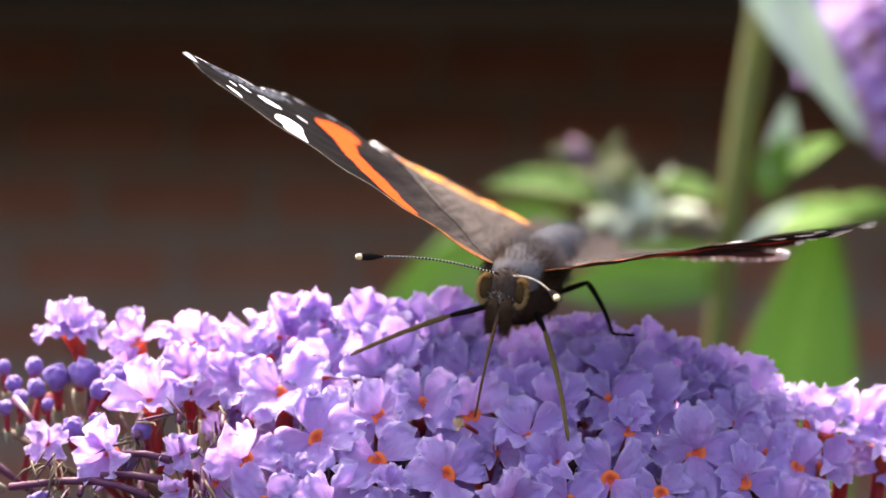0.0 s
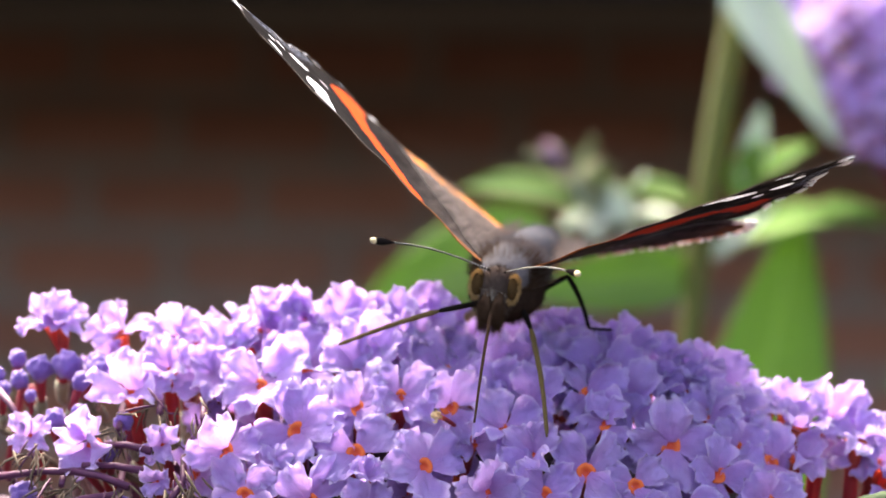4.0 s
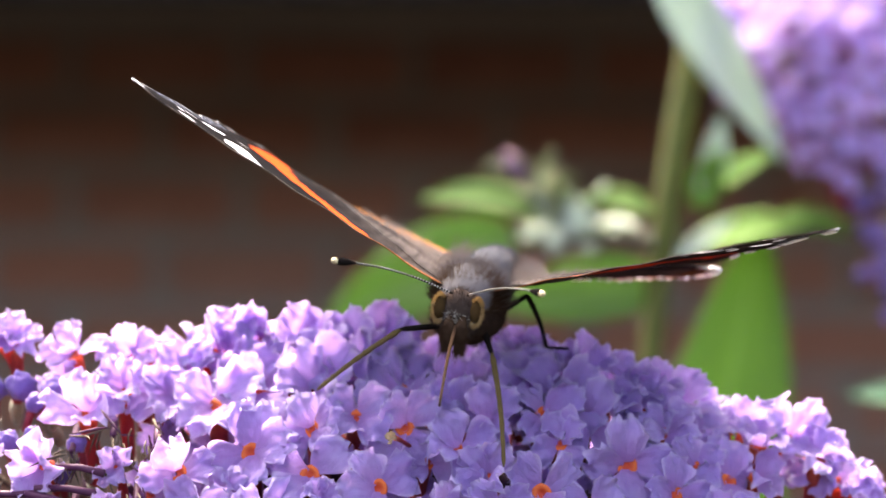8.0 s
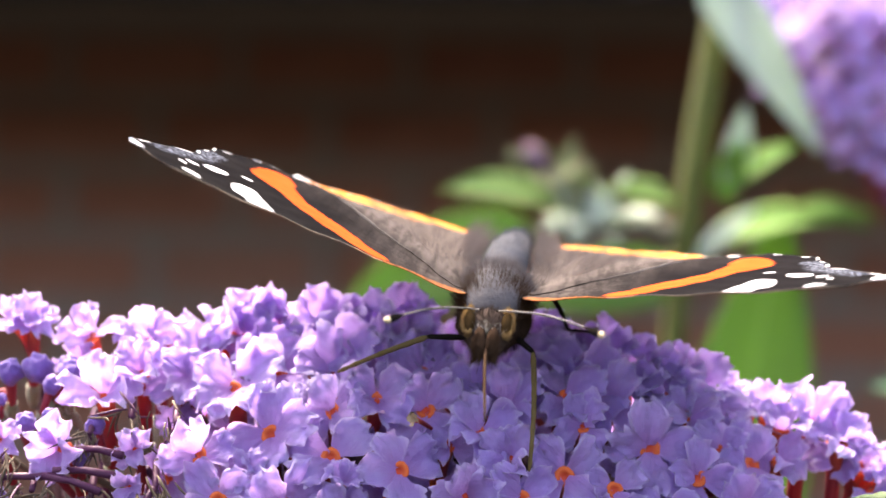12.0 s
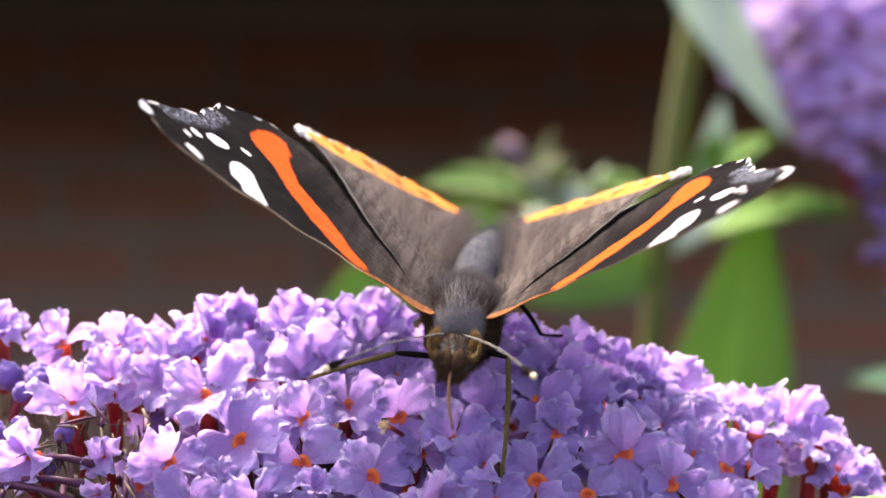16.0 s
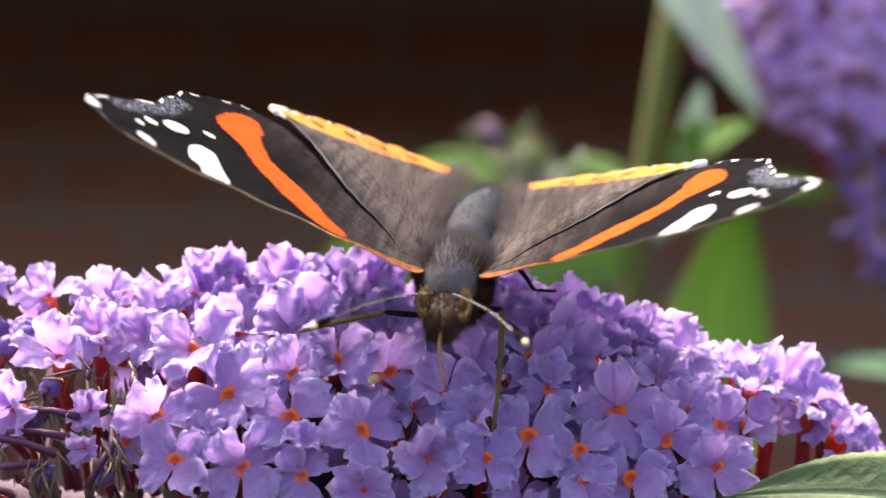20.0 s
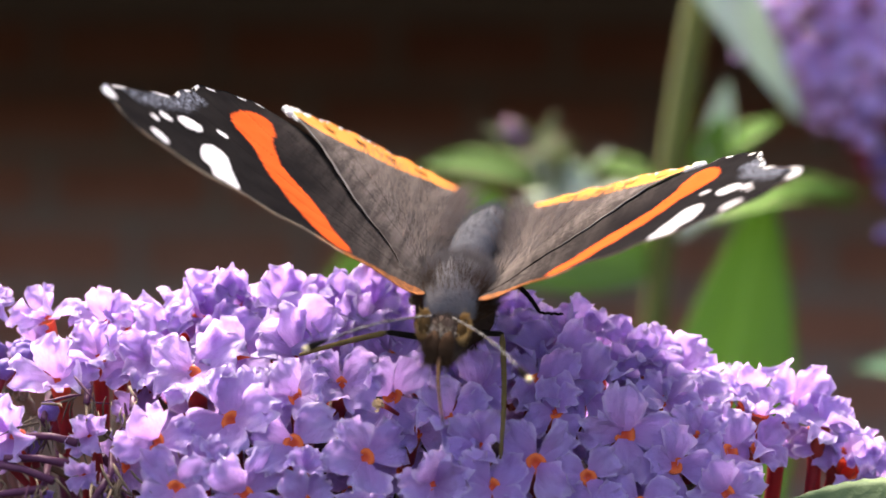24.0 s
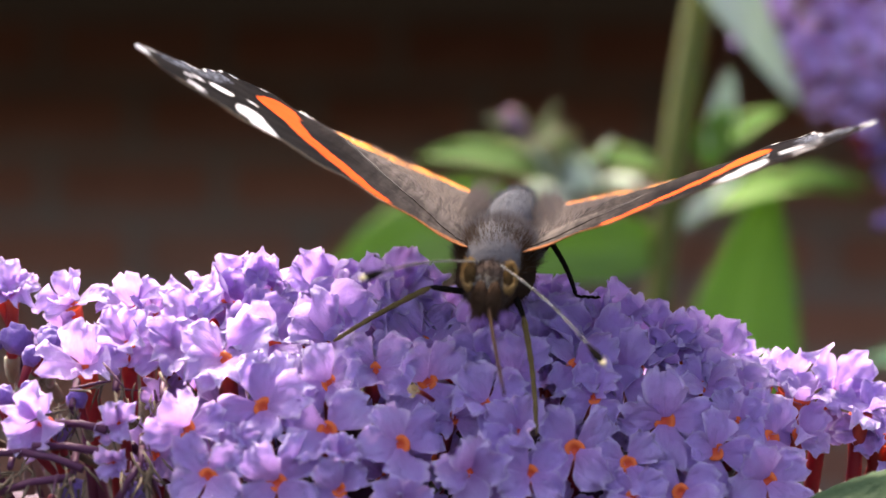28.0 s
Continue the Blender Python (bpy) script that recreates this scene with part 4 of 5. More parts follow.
def back_shrub():
    shrub = thing("buddleia_shoot", "out-of-focus butterfly-bush shoot with green leaves and a young bud", "shrub")
    y = BACK_Y
    pts = [(44, y + 4, 84), (41.6, y + 2, 56), (39.6, y, 38.3), (38.3, y, 30), (37.0, y, 22), (35.6, y, 12), (34.2, y, 2), (33.0, y, -11),
           (31.5, y + 1, -29), (29.6, y + 3, -60), (25, y + 10, -300), (22, y + 30, -1150)]
    rad = [0.0018, 0.0019, 0.0021, 0.0022, 0.0022, 0.0022, 0.0021, 0.0019, 0.0019, 0.0021, 0.004, 0.006]
    child("main_stem", tube_mesh("main_stem", [Vector(p) * MM for p in pts], rad, STEM, 14), shrub, label="olive-green upright stem")
    side = [(34, y, 4), (29, y - 2, 5.5), (24, y - 3, 7), (19, y - 4, 8.5), (14.8, y - 4, 11.5), (12.6, y - 4, 13.6)]
    child("side_stem", tube_mesh("side_stem", [Vector(p) * MM for p in side], [0.0013, 0.0012, 0.0011, 0.001, 0.0013, 0.0011], CALYX, 10), shrub)
    bud = child("young_bud", blob_mesh("young_bud", (0.0016, 0.0016, 0.0026), BUD_PINK, 0.4, 12, 14, 5.0), shrub, pose(0.0104, (y - 4) * MM, 0.0160, 0, -38, 0), "pinkish purple young flower bud")
    rng = random.Random(8)
    for k in range(26):
        a = rng.random()
        p = Vector((11.2 + 9.5 * a, y - 4 + rng.gauss(0, 1.2), 14.6 - 7.6 * a + rng.gauss(0, 1.1)))
        me = leaf_mesh("bract", rng.uniform(0.005, 0.009), rng.uniform(0.0018, 0.003), rng.uniform(-20, 40), LEAF_YOUNG, 0, 0.3)
        place_leaf("bract", shrub, me, p, p + Vector((rng.gauss(-0.2, 0.7), rng.gauss(-0.3, 0.5), rng.gauss(0.6, 0.6))), (rng.gauss(0, 0.5), -1, 0.6))
    for k in range(14):
        p = Vector((15 + rng.uniform(0, 8), y - 4 + rng.gauss(0, 1.5), 5.5 + rng.gauss(0, 1.3)))
        me = leaf_mesh("bract", rng.uniform(0.007, 0.011), rng.uniform(0.003, 0.0045), rng.uniform(-20, 40), LEAF_PALE, 0, 0.3)
        place_leaf("bract", shrub, me, p, p + Vector((rng.gauss(-0.4, 0.8), rng.gauss(-0.4, 0.5), rng.gauss(0.3, 0.5))), (rng.gauss(0, 0.4), -0.5, 1.2))
    leaves = (
        # foot, tip, width, bend, facing, material
        ((16, y - 2, 8), (-4.5, y - 8, 13.0), 6.5, 52, (0.0, -0.8, 0.8), LEAF_DULL),
        ((33, y, 9.5), (21, y - 6, 11.5), 5.5, 40, (0.0, -0.8, 0.8), LEAF_DULL),
        ((36, y - 2, 1), (64.5, y - 4, 9.5), 8.0, 60, (0.05, -0.6, 1), LEAF),
        ((34.0, y + 8, -76), (52.0, y + 5, 10.0), 26.0, 8, (0.30, -1, 0.15), LEAF_DULL),
        ((12, y + 80, 7), (-27, y + 74, -14), 17.0, 20, (0.15, -1, 0.35), LEAF_DULL),
        ((41.5, y - 3, 12.5), (51.5, y - 5, 19.5), 5.0, 25, (0.2, -0.8, 1), LEAF),
        ((41.0, y - 4, 11.5), (43.5, y - 6, 24.5), 4.6, 15, (0.2, -1, 0.2), LEAF_PALE),
        ((39.5, y - 3, 10.0), (43.0, y - 9, 19.0), 5.5, -20, (-0.2, -1, 0.2), LEAF),
        ((80, y - 6, -22), (63, y - 8, -19.5), 6.5, 18, (0, -0.5, 1), LEAF_BLUE),
        ((34, y + 2, -2.5), (7, y - 2, -6), 11.0, 42, (0, -1, 0.25), LEAF_DULL),
        ((36, y - 3, 0), (45, y - 6, 8.5), 4.0, 10, (-0.5, -0.8, 0.6), LEAF_PALE),
        ((52, y - 2, 8), (66, y - 2, 7.5), 5.5, 30, (0, -0.5, 1), LEAF),
    )
    for foot, tip, width, bend, face, material in leaves:
        ln = (Vector(tip) - Vector(foot)).length
        me = leaf_mesh("leaf", ln * MM, width * MM, bend, material, 0.03, 0.2)
        lift = Vector(face).normalized() * ln * math.tan(radians(bend) * 0.42)
        place_leaf("leaf", shrub, me, foot, Vector(tip) + lift, face)
    return shrub


def joined_floret(name, seed):
    """A whole floret in one mesh, for the far spike."""
    rng = random.Random(seed)
    v, f, mats = [list(p.co) for p in FLORET.vertices], [tuple(p.vertices) for p in FLORET.polygons], [0] * len(FLORET.polygons)
    heart, thin = [0.0] * len(v), [0.0] * len(v)
    for me, m, slot in [(THROAT_ME, Matrix.Scale(0.28, 4), 1)] + [
            (rng.choice(PETALS), pose(0, 0, 0, 0, 0, 90 * k + rng.gauss(0, 8)) @ pose(0, 0, 0, rng.gauss(0, 9), rng.gauss(0, 14), 0), 2) for k in range(4)]:
        b = len(v)
        v += [list(m @ p.co) for p in me.vertices]
        heart += [0.15 * a.value for a in me.attributes["heart"].data] if slot == 2 else [0.0] * len(me.vertices)
        thin += [a.value for a in me.attributes["thin"].data] if slot == 2 else [0.0] * len(me.vertices)
        f += [tuple(b + i for i in p.vertices) for p in me.polygons]
        mats += [slot] * len(me.polygons)
    out = mesh_from(name, v, f, TUBE)
    out.materials.append(THROAT)
    out.materials.append(PETAL)
    out.polygons.foreach_set("material_index", mats)
    give(out, heart=heart, thin=thin)
    return out


def back_panicle():
    spike = thing("hanging_panicle", "out-of-focus lilac flower spike hanging beside a pale leaf", "flower")
    y = BACK_Y
    # height and half width of the spike, from its broad foot above down to its thin tip
    profile = ((56, 18), (50, 28), (40, 27), (30, 21), (20, 12.5), (12, 6.0), (6, 3.6), (0, 2.6), (-6, 1.2))
    hs, ws = zip(*reversed(profile))

    def axis(z):
        # the spike leans back, so that its near side faces the sky
        return Vector((69.5 + 0.05 * z, y + 4 + 0.8 * (z - 25), z))

    top = axis(60)
    child("flower_axis", tube_mesh("flower_axis", [axis(z) * MM for z in (60, 40, 20, 6, 0, -6)], [0.0026, 0.0022, 0.0016, 0.0011, 0.0008, 0.0005], STALK, 10), spike)
    shapes = [joined_floret("floret", 70 + k) for k in range(8)]
    small = blob_mesh("bud", (0.0010, 0.0010, 0.0014), BUD_LILAC, 0.3, 8, 10)
    rng = random.Random(21)
    seated = []
    tries = 0
    while tries < 4000 and len(seated) < 140:
        tries += 1
        z = 48 - 31 * rng.random() ** 0.8
        w = float(np.interp(z, hs, ws))
        ang = rng.uniform(-2.0, 2.0)
        d = Vector((math.sin(ang), -math.cos(ang), 0))
        p = axis(z) + d * w * rng.uniform(0.86, 1.0) * Vector((1, 0.6, 1)).length / 1.54
        gap = 4.6 if z > 20 else 5.0
        if any((p - q).length < gap for q in seated):
            continue
        seated.append(p)
        way = d * 0.55 + Vector((rng.gauss(-0.15, 0.2), -0.4, rng.gauss(0.75, 0.25)))
        child("floret", rng.choice(shapes), spike, aim(p * MM, way, rng.uniform(0, 6), rng.uniform(3.8, 4.5) * MM))
        if len(seated) % 3 == 0:
            child("cyme_stalk", tube_mesh("cyme_stalk", [(axis(z + 2)) * MM, (p - d * 2.4) * MM], [0.0006, 0.0004], TUBE_DARK, 6), spike)
    # closed buds on side stalks, sparser towards the tip
    for k in range(28):
        z = 20 - 26 * (k / 27) ** 0.9
        w = float(np.interp(z, hs, ws))
        ang = 2.4 * k
        d = Vector((math.cos(ang), -math.sin(ang), 0))
        p = axis(z) + d * w * rng.uniform(0.7, 1.1)
        child("cyme_stalk", tube_mesh("cyme_stalk", [axis(z + 1.5) * MM, p * MM], [0.0004, 0.0003], TUBE_DARK, 6), spike)
        for n in range(3 if z > 4 else 2):
            off = Vector((rng.gauss(0, 1.3), rng.gauss(0, 1.2), rng.gauss(0, 1.3)))
            child("bud", small, spike, aim((p + off) * MM, d + off * 0.4 + Vector((0, -0.3, -0.4)), rng.uniform(0, 6), rng.uniform(0.7, 1.25)))
    place_leaf("leaf", spike, leaf_mesh("leaf", 0.0405, 0.0100, 10, LEAF_PALE, 0.03, 0.15), (32.0, y - 4, 52), (55.0, y - 7, 19.0), (0.35, -1, 0.25), "pale grey-green leaf underside")
    child("spike_stem", tube_mesh("spike_stem", [top * MM, (top + Vector((4, 6, 30))) * MM, (top + Vector((40, 12, 40))) * MM, (top + Vector((95, 15, -60))) * MM, (top + Vector((110, 30, -1215))) * MM], [0.003, 0.003, 0.003, 0.004, 0.006], STEM, 10), spike)
    return spike



# ---------------------------------------------------------------- butterfly
FORE = ((0.4, 3.4), (3.8, 6.0), (7.0, 8.0), (11.0, 10.4), (15.4, 13.2), (19.5, 15.7), (23.0, 16.7), (25.6, 15.9), (26.9, 15.2),
        (27.1, 13.2), (26.0, 10.8), (24.8, 8.0), (23.8, 4.6), (23.5, 1.2), (23.0, -2.0), (21.8, -5.0), (20.2, -7.4), (18.4, -10.4),
        (16.4, -11.9), (13.8, -12.2), (9.0, -10.4), (3.5, -8.0), (0.2, -4.6))
BAND = ((20.0, -1.6), (19.7, -4.2), (18.6, -6.8), (17.2, -7.4), (16.2, -5.3), (16.0, -3.1), (14.6, 0.1), (13.4, 1.2), (11.6, 1.9),
        (10.0, 3.0), (8.4, 4.8), (6.4, 6.4), (7.2, 7.7), (8.9, 8.2), (10.6, 7.8), (12.3, 7.0), (13.7, 5.8), (15.2, 4.4), (16.4, 2.6), (17.8, 1.2), (19.3, 0.4))
PATCH = ((19.8, 10.2), (19.3, 8.3), (17.6, 8.3), (16.4, 10.6), (15.2, 12.7), (16.2, 13.4), (17.6, 14.0), (18.3, 12.9), (19.2, 12.3))
SPOTS = ((21.3, 7.7, 1.35, 0.85, 65), (19.2, 4.5, 0.62, 0.42, 60), (22.8, 10.4, 0.62, 0.5, 60), (23.2, 12.4, 0.34, 0.30, 0), (22.0, 14.9, 0.85, 0.5, 165))
HIND = ((1.2, 2.0), (4.5, -1.2), (8.7, -4.0), (13.6, -9.0), (16.9, -12.6), (17.0, -13.7), (16.2, -14.9), (15.0, -16.2), (13.0, -17.5), (10.5, -18.4),
        (8.0, -19.2), (5.5, -19.8), (3.2, -20.4), (1.4, -20.6), (0.5, -16.5), (0.0, -9.0), (0.1, -2.0))
HIND_INNER = ((16.6, -12.0), (15.2, -12.7), (13.0, -13.9), (10.4, -15.1), (8.1, -16.1), (5.9, -17.0), (4.0, -17.9), (2.0, -19.2))
HIND_DOTS = ((13.3, -15.6), (10.7, -16.7), (7.9, -17.7), (5.2, -18.5))


def wing_rise(u, v, hind):
    """Height of the wing sheet over its plane."""
    w = 0.09 * v + 0.53 - 1.2 * np.clip(u / 9, 0, 1) * np.clip((-v - 8.5) / 7, 0, 1) * 0.5
    w = w + 2.3 * np.clip(1 - u / 17, 0, 1.1) * np.clip(-v / 19, 0, 1.1)
    w = w + 0.05 * np.sin(u * 0.9 + v * 0.5) + 0.02 * np.sin(u * 2.1 - v * 1.3)
    if hind:
        w = w + (0.17 - 0.73 * (1 - u / 17)) * (v / 20) ** 2
        w = w + 0.08 - 0.3 * np.clip((u - 9) / 6, 0, 1) * np.clip((-v - 10) / 4, 0, 1)
    return w


def wing_mesh(name, side, hind):
    outline = smooth_loop(HIND if hind else FORE, 14)
    wav = np.arange(len(outline))
    centre = np.array((7.0, -9.5)) if hind else np.array((15.0, 3.5))
    out = outline - centre
    dist = np.hypot(*out.T)
    outer = (outline[:, 0] > 4) & (outline[:, 1] < -12.5) if hind else (outline[:, 0] > 19.5) & (outline[:, 1] < 13.5)
    scallop = np.where(outer, (0.26 if hind else 0.16) * np.sin(wav * 2 * math.pi / (13.0 if hind else 19.0)) + 0.06 * np.sin(wav * 2.4), 0.03 * np.sin(wav * 1.7))
    outline = centre + out * ((dist + scallop) / dist)[:, None]
    n, rings = len(outline), 34
    sc = np.linspace(0, 1, rings + 1)[1:] ** 0.8
    q = np.vstack([centre[None]] + [centre + s * (outline - centre) for s in sc])
    faces = [(0, 1 + k, 1 + (k + 1) % n) for k in range(n)]
    for i in range(rings - 1):
        for k in range(n):
            a, b = 1 + i * n + k, 1 + i * n + (k + 1) % n
            faces.append((a, a + n, b + n, b))
    u, v = q.T
    w = wing_rise(u, v, hind)
    far = np.full(len(q), -5.0)
    layers = dict(edge=inside_distance(q, outline), root=np.hypot(u, v) / 27.0)
    layers["beat"] = 0.5 + 0.5 * np.sin(np.arctan2(v - centre[1], u - centre[0]) * (38 if hind else 22) + 1.3 * np.sin(u * 1.9))
    if not hind:
        keep = u > 18.5
        layers["beat"] = np.where(keep & (v < 13.8), layers["beat"], 0.0)
    else:
        layers["beat"] = np.where(v < -11.5, np.where(u > 15.2, 1.0, layers["beat"] * np.where(u > 8.5, 1.0, 0.75)), 0.0)
    vein = np.zeros(len(q))
    ends = ((24, 15), (25, 10), (24, 5), (23, 0), (21, -5), (17, -9)) if not hind else ((16, -13), (14, -16), (11, -18), (8, -19), (5, -19.5), (2, -19))
    for e in ends:
        vein = np.maximum(vein, np.exp(-(line_distance(q, (1.0, 1.0 if not hind else -1.5), e) / 0.14) ** 2))
    layers["vein"] = vein
    if hind:
        inner = np.array(HIND_INNER)
        poly = np.vstack([inner, np.array(((1.8, -22.0), (9.0, -23.0), (18.0, -18.0), (18.5, -12.0)))])
        layers["band"] = inside_distance(q, poly)
        spot = far.copy()
        for a, b in HIND_DOTS:
            spot = np.maximum(spot, 0.38 - np.hypot((u - a) * 0.75, (v - b) * 1.3))
            spot = np.maximum(spot, 0.26 - np.hypot((u - a - 0.5) * 0.8, (v - b + 0.15) * 1.6))
        layers["spot"] = spot
        front = np.array(HIND[:5])
        d = np.min([line_distance(q, a, b) for a, b in zip(front[:-1], front[1:])], axis=0)
        layers["fold"] = np.clip(d / 7.0, 0, 1)
        layers["inner"] = np.clip(1 - u / 16.0, 0, 1)
    else:
        layers["band"] = inside_distance(q, smooth_loop(BAND, 5))
        white = inside_distance(q, smooth_loop(PATCH, 5)) - 0.28
        for a, b, ra, rb, turn in SPOTS:
            c, s = math.cos(radians(turn)), math.sin(radians(turn))
            du, dv = u - a, v - b
            white = np.maximum(white, (1 - np.hypot((c * du + s * dv) / ra, (-s * du + c * dv) / rb)) * rb)
        layers["white"] = white
        lead = np.array(FORE[:5])
        d = np.min([line_distance(q, a, b) for a, b in zip(lead[:-1], lead[1:])], axis=0)
        layers["costa"] = np.where(u < 9.5, 0.85 * (1 - u / 10.5) + 0.15 - d, -1.0)
        layers["trail"] = np.clip((-v - 1.0) / 7.0, 0, 1) * np.clip(1.6 - u / 13.0, 0, 1)
        line = np.array(FORE[2:8])
        layers["lead"] = np.clip(1 - np.min([line_distance(q, a, b) for a, b in zip(line[:-1], line[1:])], axis=0) / 0.30, 0, 1)
        layers["bloom"] = np.clip(1.0 - np.abs(layers["edge"] - 0.9) / 1.3, 0, 1) * ((u > 21.5) & (v < 12) & (v > 0.5))
        layers["tip"] = 0.9 - np.hypot(u - 26.8, v - 14.6)
    top = np.stack([side * u, -v, w], 1) * MM
    low = top.copy()
    # scales thicken the underside along the outer margin
    tuft = np.clip(1.3 - layers["edge"] / 0.5, 0, 1) * np.clip((layers["beat"] - 0.25) / 0.2, 0, 1)
    low[:, 2] -= (0.07 + 0.16 * tuft) * MM
    m = len(q)
    flip = [tuple(reversed(t)) for t in faces]
    up_faces, low_faces = (faces, flip) if side < 0 else (flip, faces)
    # faces turned so that normals point out of the two sheets
    allf = up_faces + [tuple(m + k for k in t) for t in low_faces]
    last = 1 + (rings - 1) * n
    for k in range(n):
        a, b = last + k, last + (k + 1) % n
        allf.append((a, b, m + b, m + a))
    me = mesh_from(name, np.vstack([top, low]), allf)
    me.materials.append(HW_TOP if hind else FW_TOP)
    me.materials.append(HW_LOW if hind else FW_LOW)
    me.polygons.foreach_set("material_index", [0] * len(up_faces) + [1] * (len(low_faces) + n))
    give(me, **{k: np.concatenate([a, a]) for k, a in layers.items()})
    return me


BODY = (
    (0, 0.95, -1.57, -1.28, 5.3, 8.4, -14.1, 28.9, 16.2), (0.5, 1, -1.38, -1.05, 4.8, 7.2, -14.1, 30, 15.1),
    (1, 1.25, -1.14, -0.62, 3.6, 4, -13.3, 33.6, 12.1), (1.5, 1.3, -1.24, -0.86, 3.6, 5.7, -13, 33.2, 15.4),
    (2, 1.34, -0.75, -1.05, 5.4, 8.7, -11.3, 37.9, 25.3), (2.5, 1.42, -0.7, -1.12, 4.1, 11.3, -10.2, 44.2, 35.6),
    (4.5, 1.63, -1.56, -1.67, 4, 7.4, -9.6, 37.2, 22.6), (5, 1.68, -1.97, -1.68, 4.1, 8.4, -9.2, 31.6, 20.9),
    (5.5, 1.74, -2.75, -1.54, 4.9, 10.2, -8, 23.8, 18.7), (6, 1.69, -2.71, -2.09, 5.3, 9.4, -7.3, 24.6, 18.4),
    (6.5, 1.88, -2.79, -2.25, 5.1, 10.7, -7.2, 24.2, 20.4), (7, 1.84, -3.01, -2.09, 4.9, 9.4, -6.8, 25.3, 19.4),
    (7.5, 1.85, -2.96, -2.2, 4.8, 9.7, -7.3, 25.2, 19.8), (8, 1.99, -2.75, -1.78, 4, 7.5, -7.5, 27.3, 17.4),
    (8.5, 1.95, -2.61, -1.94, 3.9, 7.8, -7.4, 27.5, 17.9), (9, 1.94, -2.65, -2.05, 3.6, 6.9, -7.3, 26.1, 14.6),
    (9.5, 2.14, -2.48, -2.02, 3.9, 6.1, -7.8, 24.1, 10.8), (10, 1.99, -2.46, -2.04, 5, 4.8, -6.1, 21.6, 5.6),
    (10.5, 2.18, -2.72, -2.19, 6.8, 4.4, -8, 20.4, 4.9), (11, 2.34, -3.13, -2.33, 8.4, 4.2, -6.8, 19.4, 3.2),
    (11.5, 2.55, -4.31, -3.27, 8.6, 4.2, -5.2, 21.6, 7.4), (12, 2.21, -4.68, -3.6, 11.4, 4.3, -4.9, 24.4, 11.6),
    (12.5, 2.42, -5.76, -4.37, 12.3, 5.2, -5.2, 26.8, 17), (13, 2.28, -6.82, -4.43, 15, 4.7, -5.7, 31.6, 22.5),
    (13.5, 2.31, -6.78, -4.68, 14.9, 6, -4.8, 34.4, 25.4), (15.5, 1.89, -6.79, -4.63, 17.3, 4.6, -6.1, 41.1, 37.3),
    (16, 1.93, -5.6, -4.37, 16.4, 4.6, -5.7, 39, 35.5), (16.5, 1.95, -6.23, -4.6, 16.4, 4.8, -5.7, 38.5, 35),
    (17, 1.95, -6.27, -4.59, 16.2, 5, -5.7, 35.7, 33.2), (17.5, 1.99, -6.08, -4.63, 16, 4.7, -6, 31.6, 27.9),
    (18, 1.97, -6.26, -4.47, 15.3, 4.2, -6.2, 29.8, 25), (18.5, 1.82, -6.73, -5.06, 17.9, 5, -7.2, 28.6, 24.9),
    (19, 1.81, -6.74, -4.91, 17.7, 5.1, -6.8, 29.1, 25.7), (19.5, 1.86, -6.5, -4.91, 17.5, 4.4, -6.8, 30.4, 25.7),
    (20, 1.92, -6.22, -4.81, 17.2, 4.1, -7, 31.2, 25.4), (20.5, 1.94, -5.24, -4.09, 14.6, 4.4, -6.7, 31.6, 26),
    (21, 1.96, -4.6, -3.5, 13.3, 5.2, -6.6, 30.9, 28.2), (21.5, 1.91, -3.54, -3.47, 12, 7.6, -6.9, 36.4, 39.4),
    (22, 1.69, -3.36, -3.26, 12.5, 6, -6.7, 41.1, 40.2), (22.5, 1.8, -3.93, -3.28, 11.8, 5.5, -7.4, 41.5, 39.8),
    (24.5, 1.54, -5.93, -5, 18.3, 5.1, -7.9, 33.6, 31.2), (25, 1.61, -5.15, -4.48, 16.4, 6.1, -7.1, 31.3, 31.6),
    (25.5, 1.83, -4.09, -3.87, 13.8, 6.3, -6.4, 30.3, 30.2), (26, 1.93, -3.55, -3.71, 13.7, 6, -6.2, 30.1, 29.3),
    (26.5, 1.97, -3.49, -3.72, 12.9, 6.7, -5.7, 29.8, 30.6), (27, 1.93, -3.38, -3.48, 12.8, 5.9, -5.6, 30.7, 29.5),
    (27.5, 1.91, -2.92, -3.48, 11.7, 7.1, -5.1, 29, 30.8), (28, 2.03, -2.53, -2.93, 10.2, 4.7, -5.7, 30.2, 26.9),
)
HINGE = 2.3
# seconds, and the lift of the two hindwings against the forewings in degrees
HIND_LIFT = (
    (0, 1.1, -1.2), (2, 0.5, -2.4), (5, 0, -1.4), (8, -0.5, -1.7), (10, -0.8, -1.2), (11, -1.2, -1.2), (12, 0.5, -0.1), (13, 2.6, 2.2), (15.5, 4.5, 3.7),
    (17, 4.0, 2.4), (20, 4.0, 1.6), (21, 3.3, 1.2), (22, 2.3, 0.0), (24.5, 3.6, 1.1), (25, 3.4, 0.8), (26.5, 1.9, 0.2), (28, 0.0, -0.8),
)


def body_pose(row):
    t, x, y, z, rx, ry, rz, al, ar = row
    return pose(x * MM, y * MM, z * MM, rx, ry, rz)


def margin_spots():
    """Places of the white scale tufts along the hindwing's scalloped margin, two close together and then a gap."""
    line = [p for p in smooth_loop(HIND, 30) if p[1] < -12.4 and p[0] > 4.5]
    spots, run = [line[0]], 0.0
    for a, b in zip(line[:-1], line[1:]):
        run += math.dist(a, b)
        if run > (0.72 if len(spots) % 2 else 1.05):
            spots.append(b)
            run = 0.0
    return [(float(p[0]), float(p[1])) for p in spots]


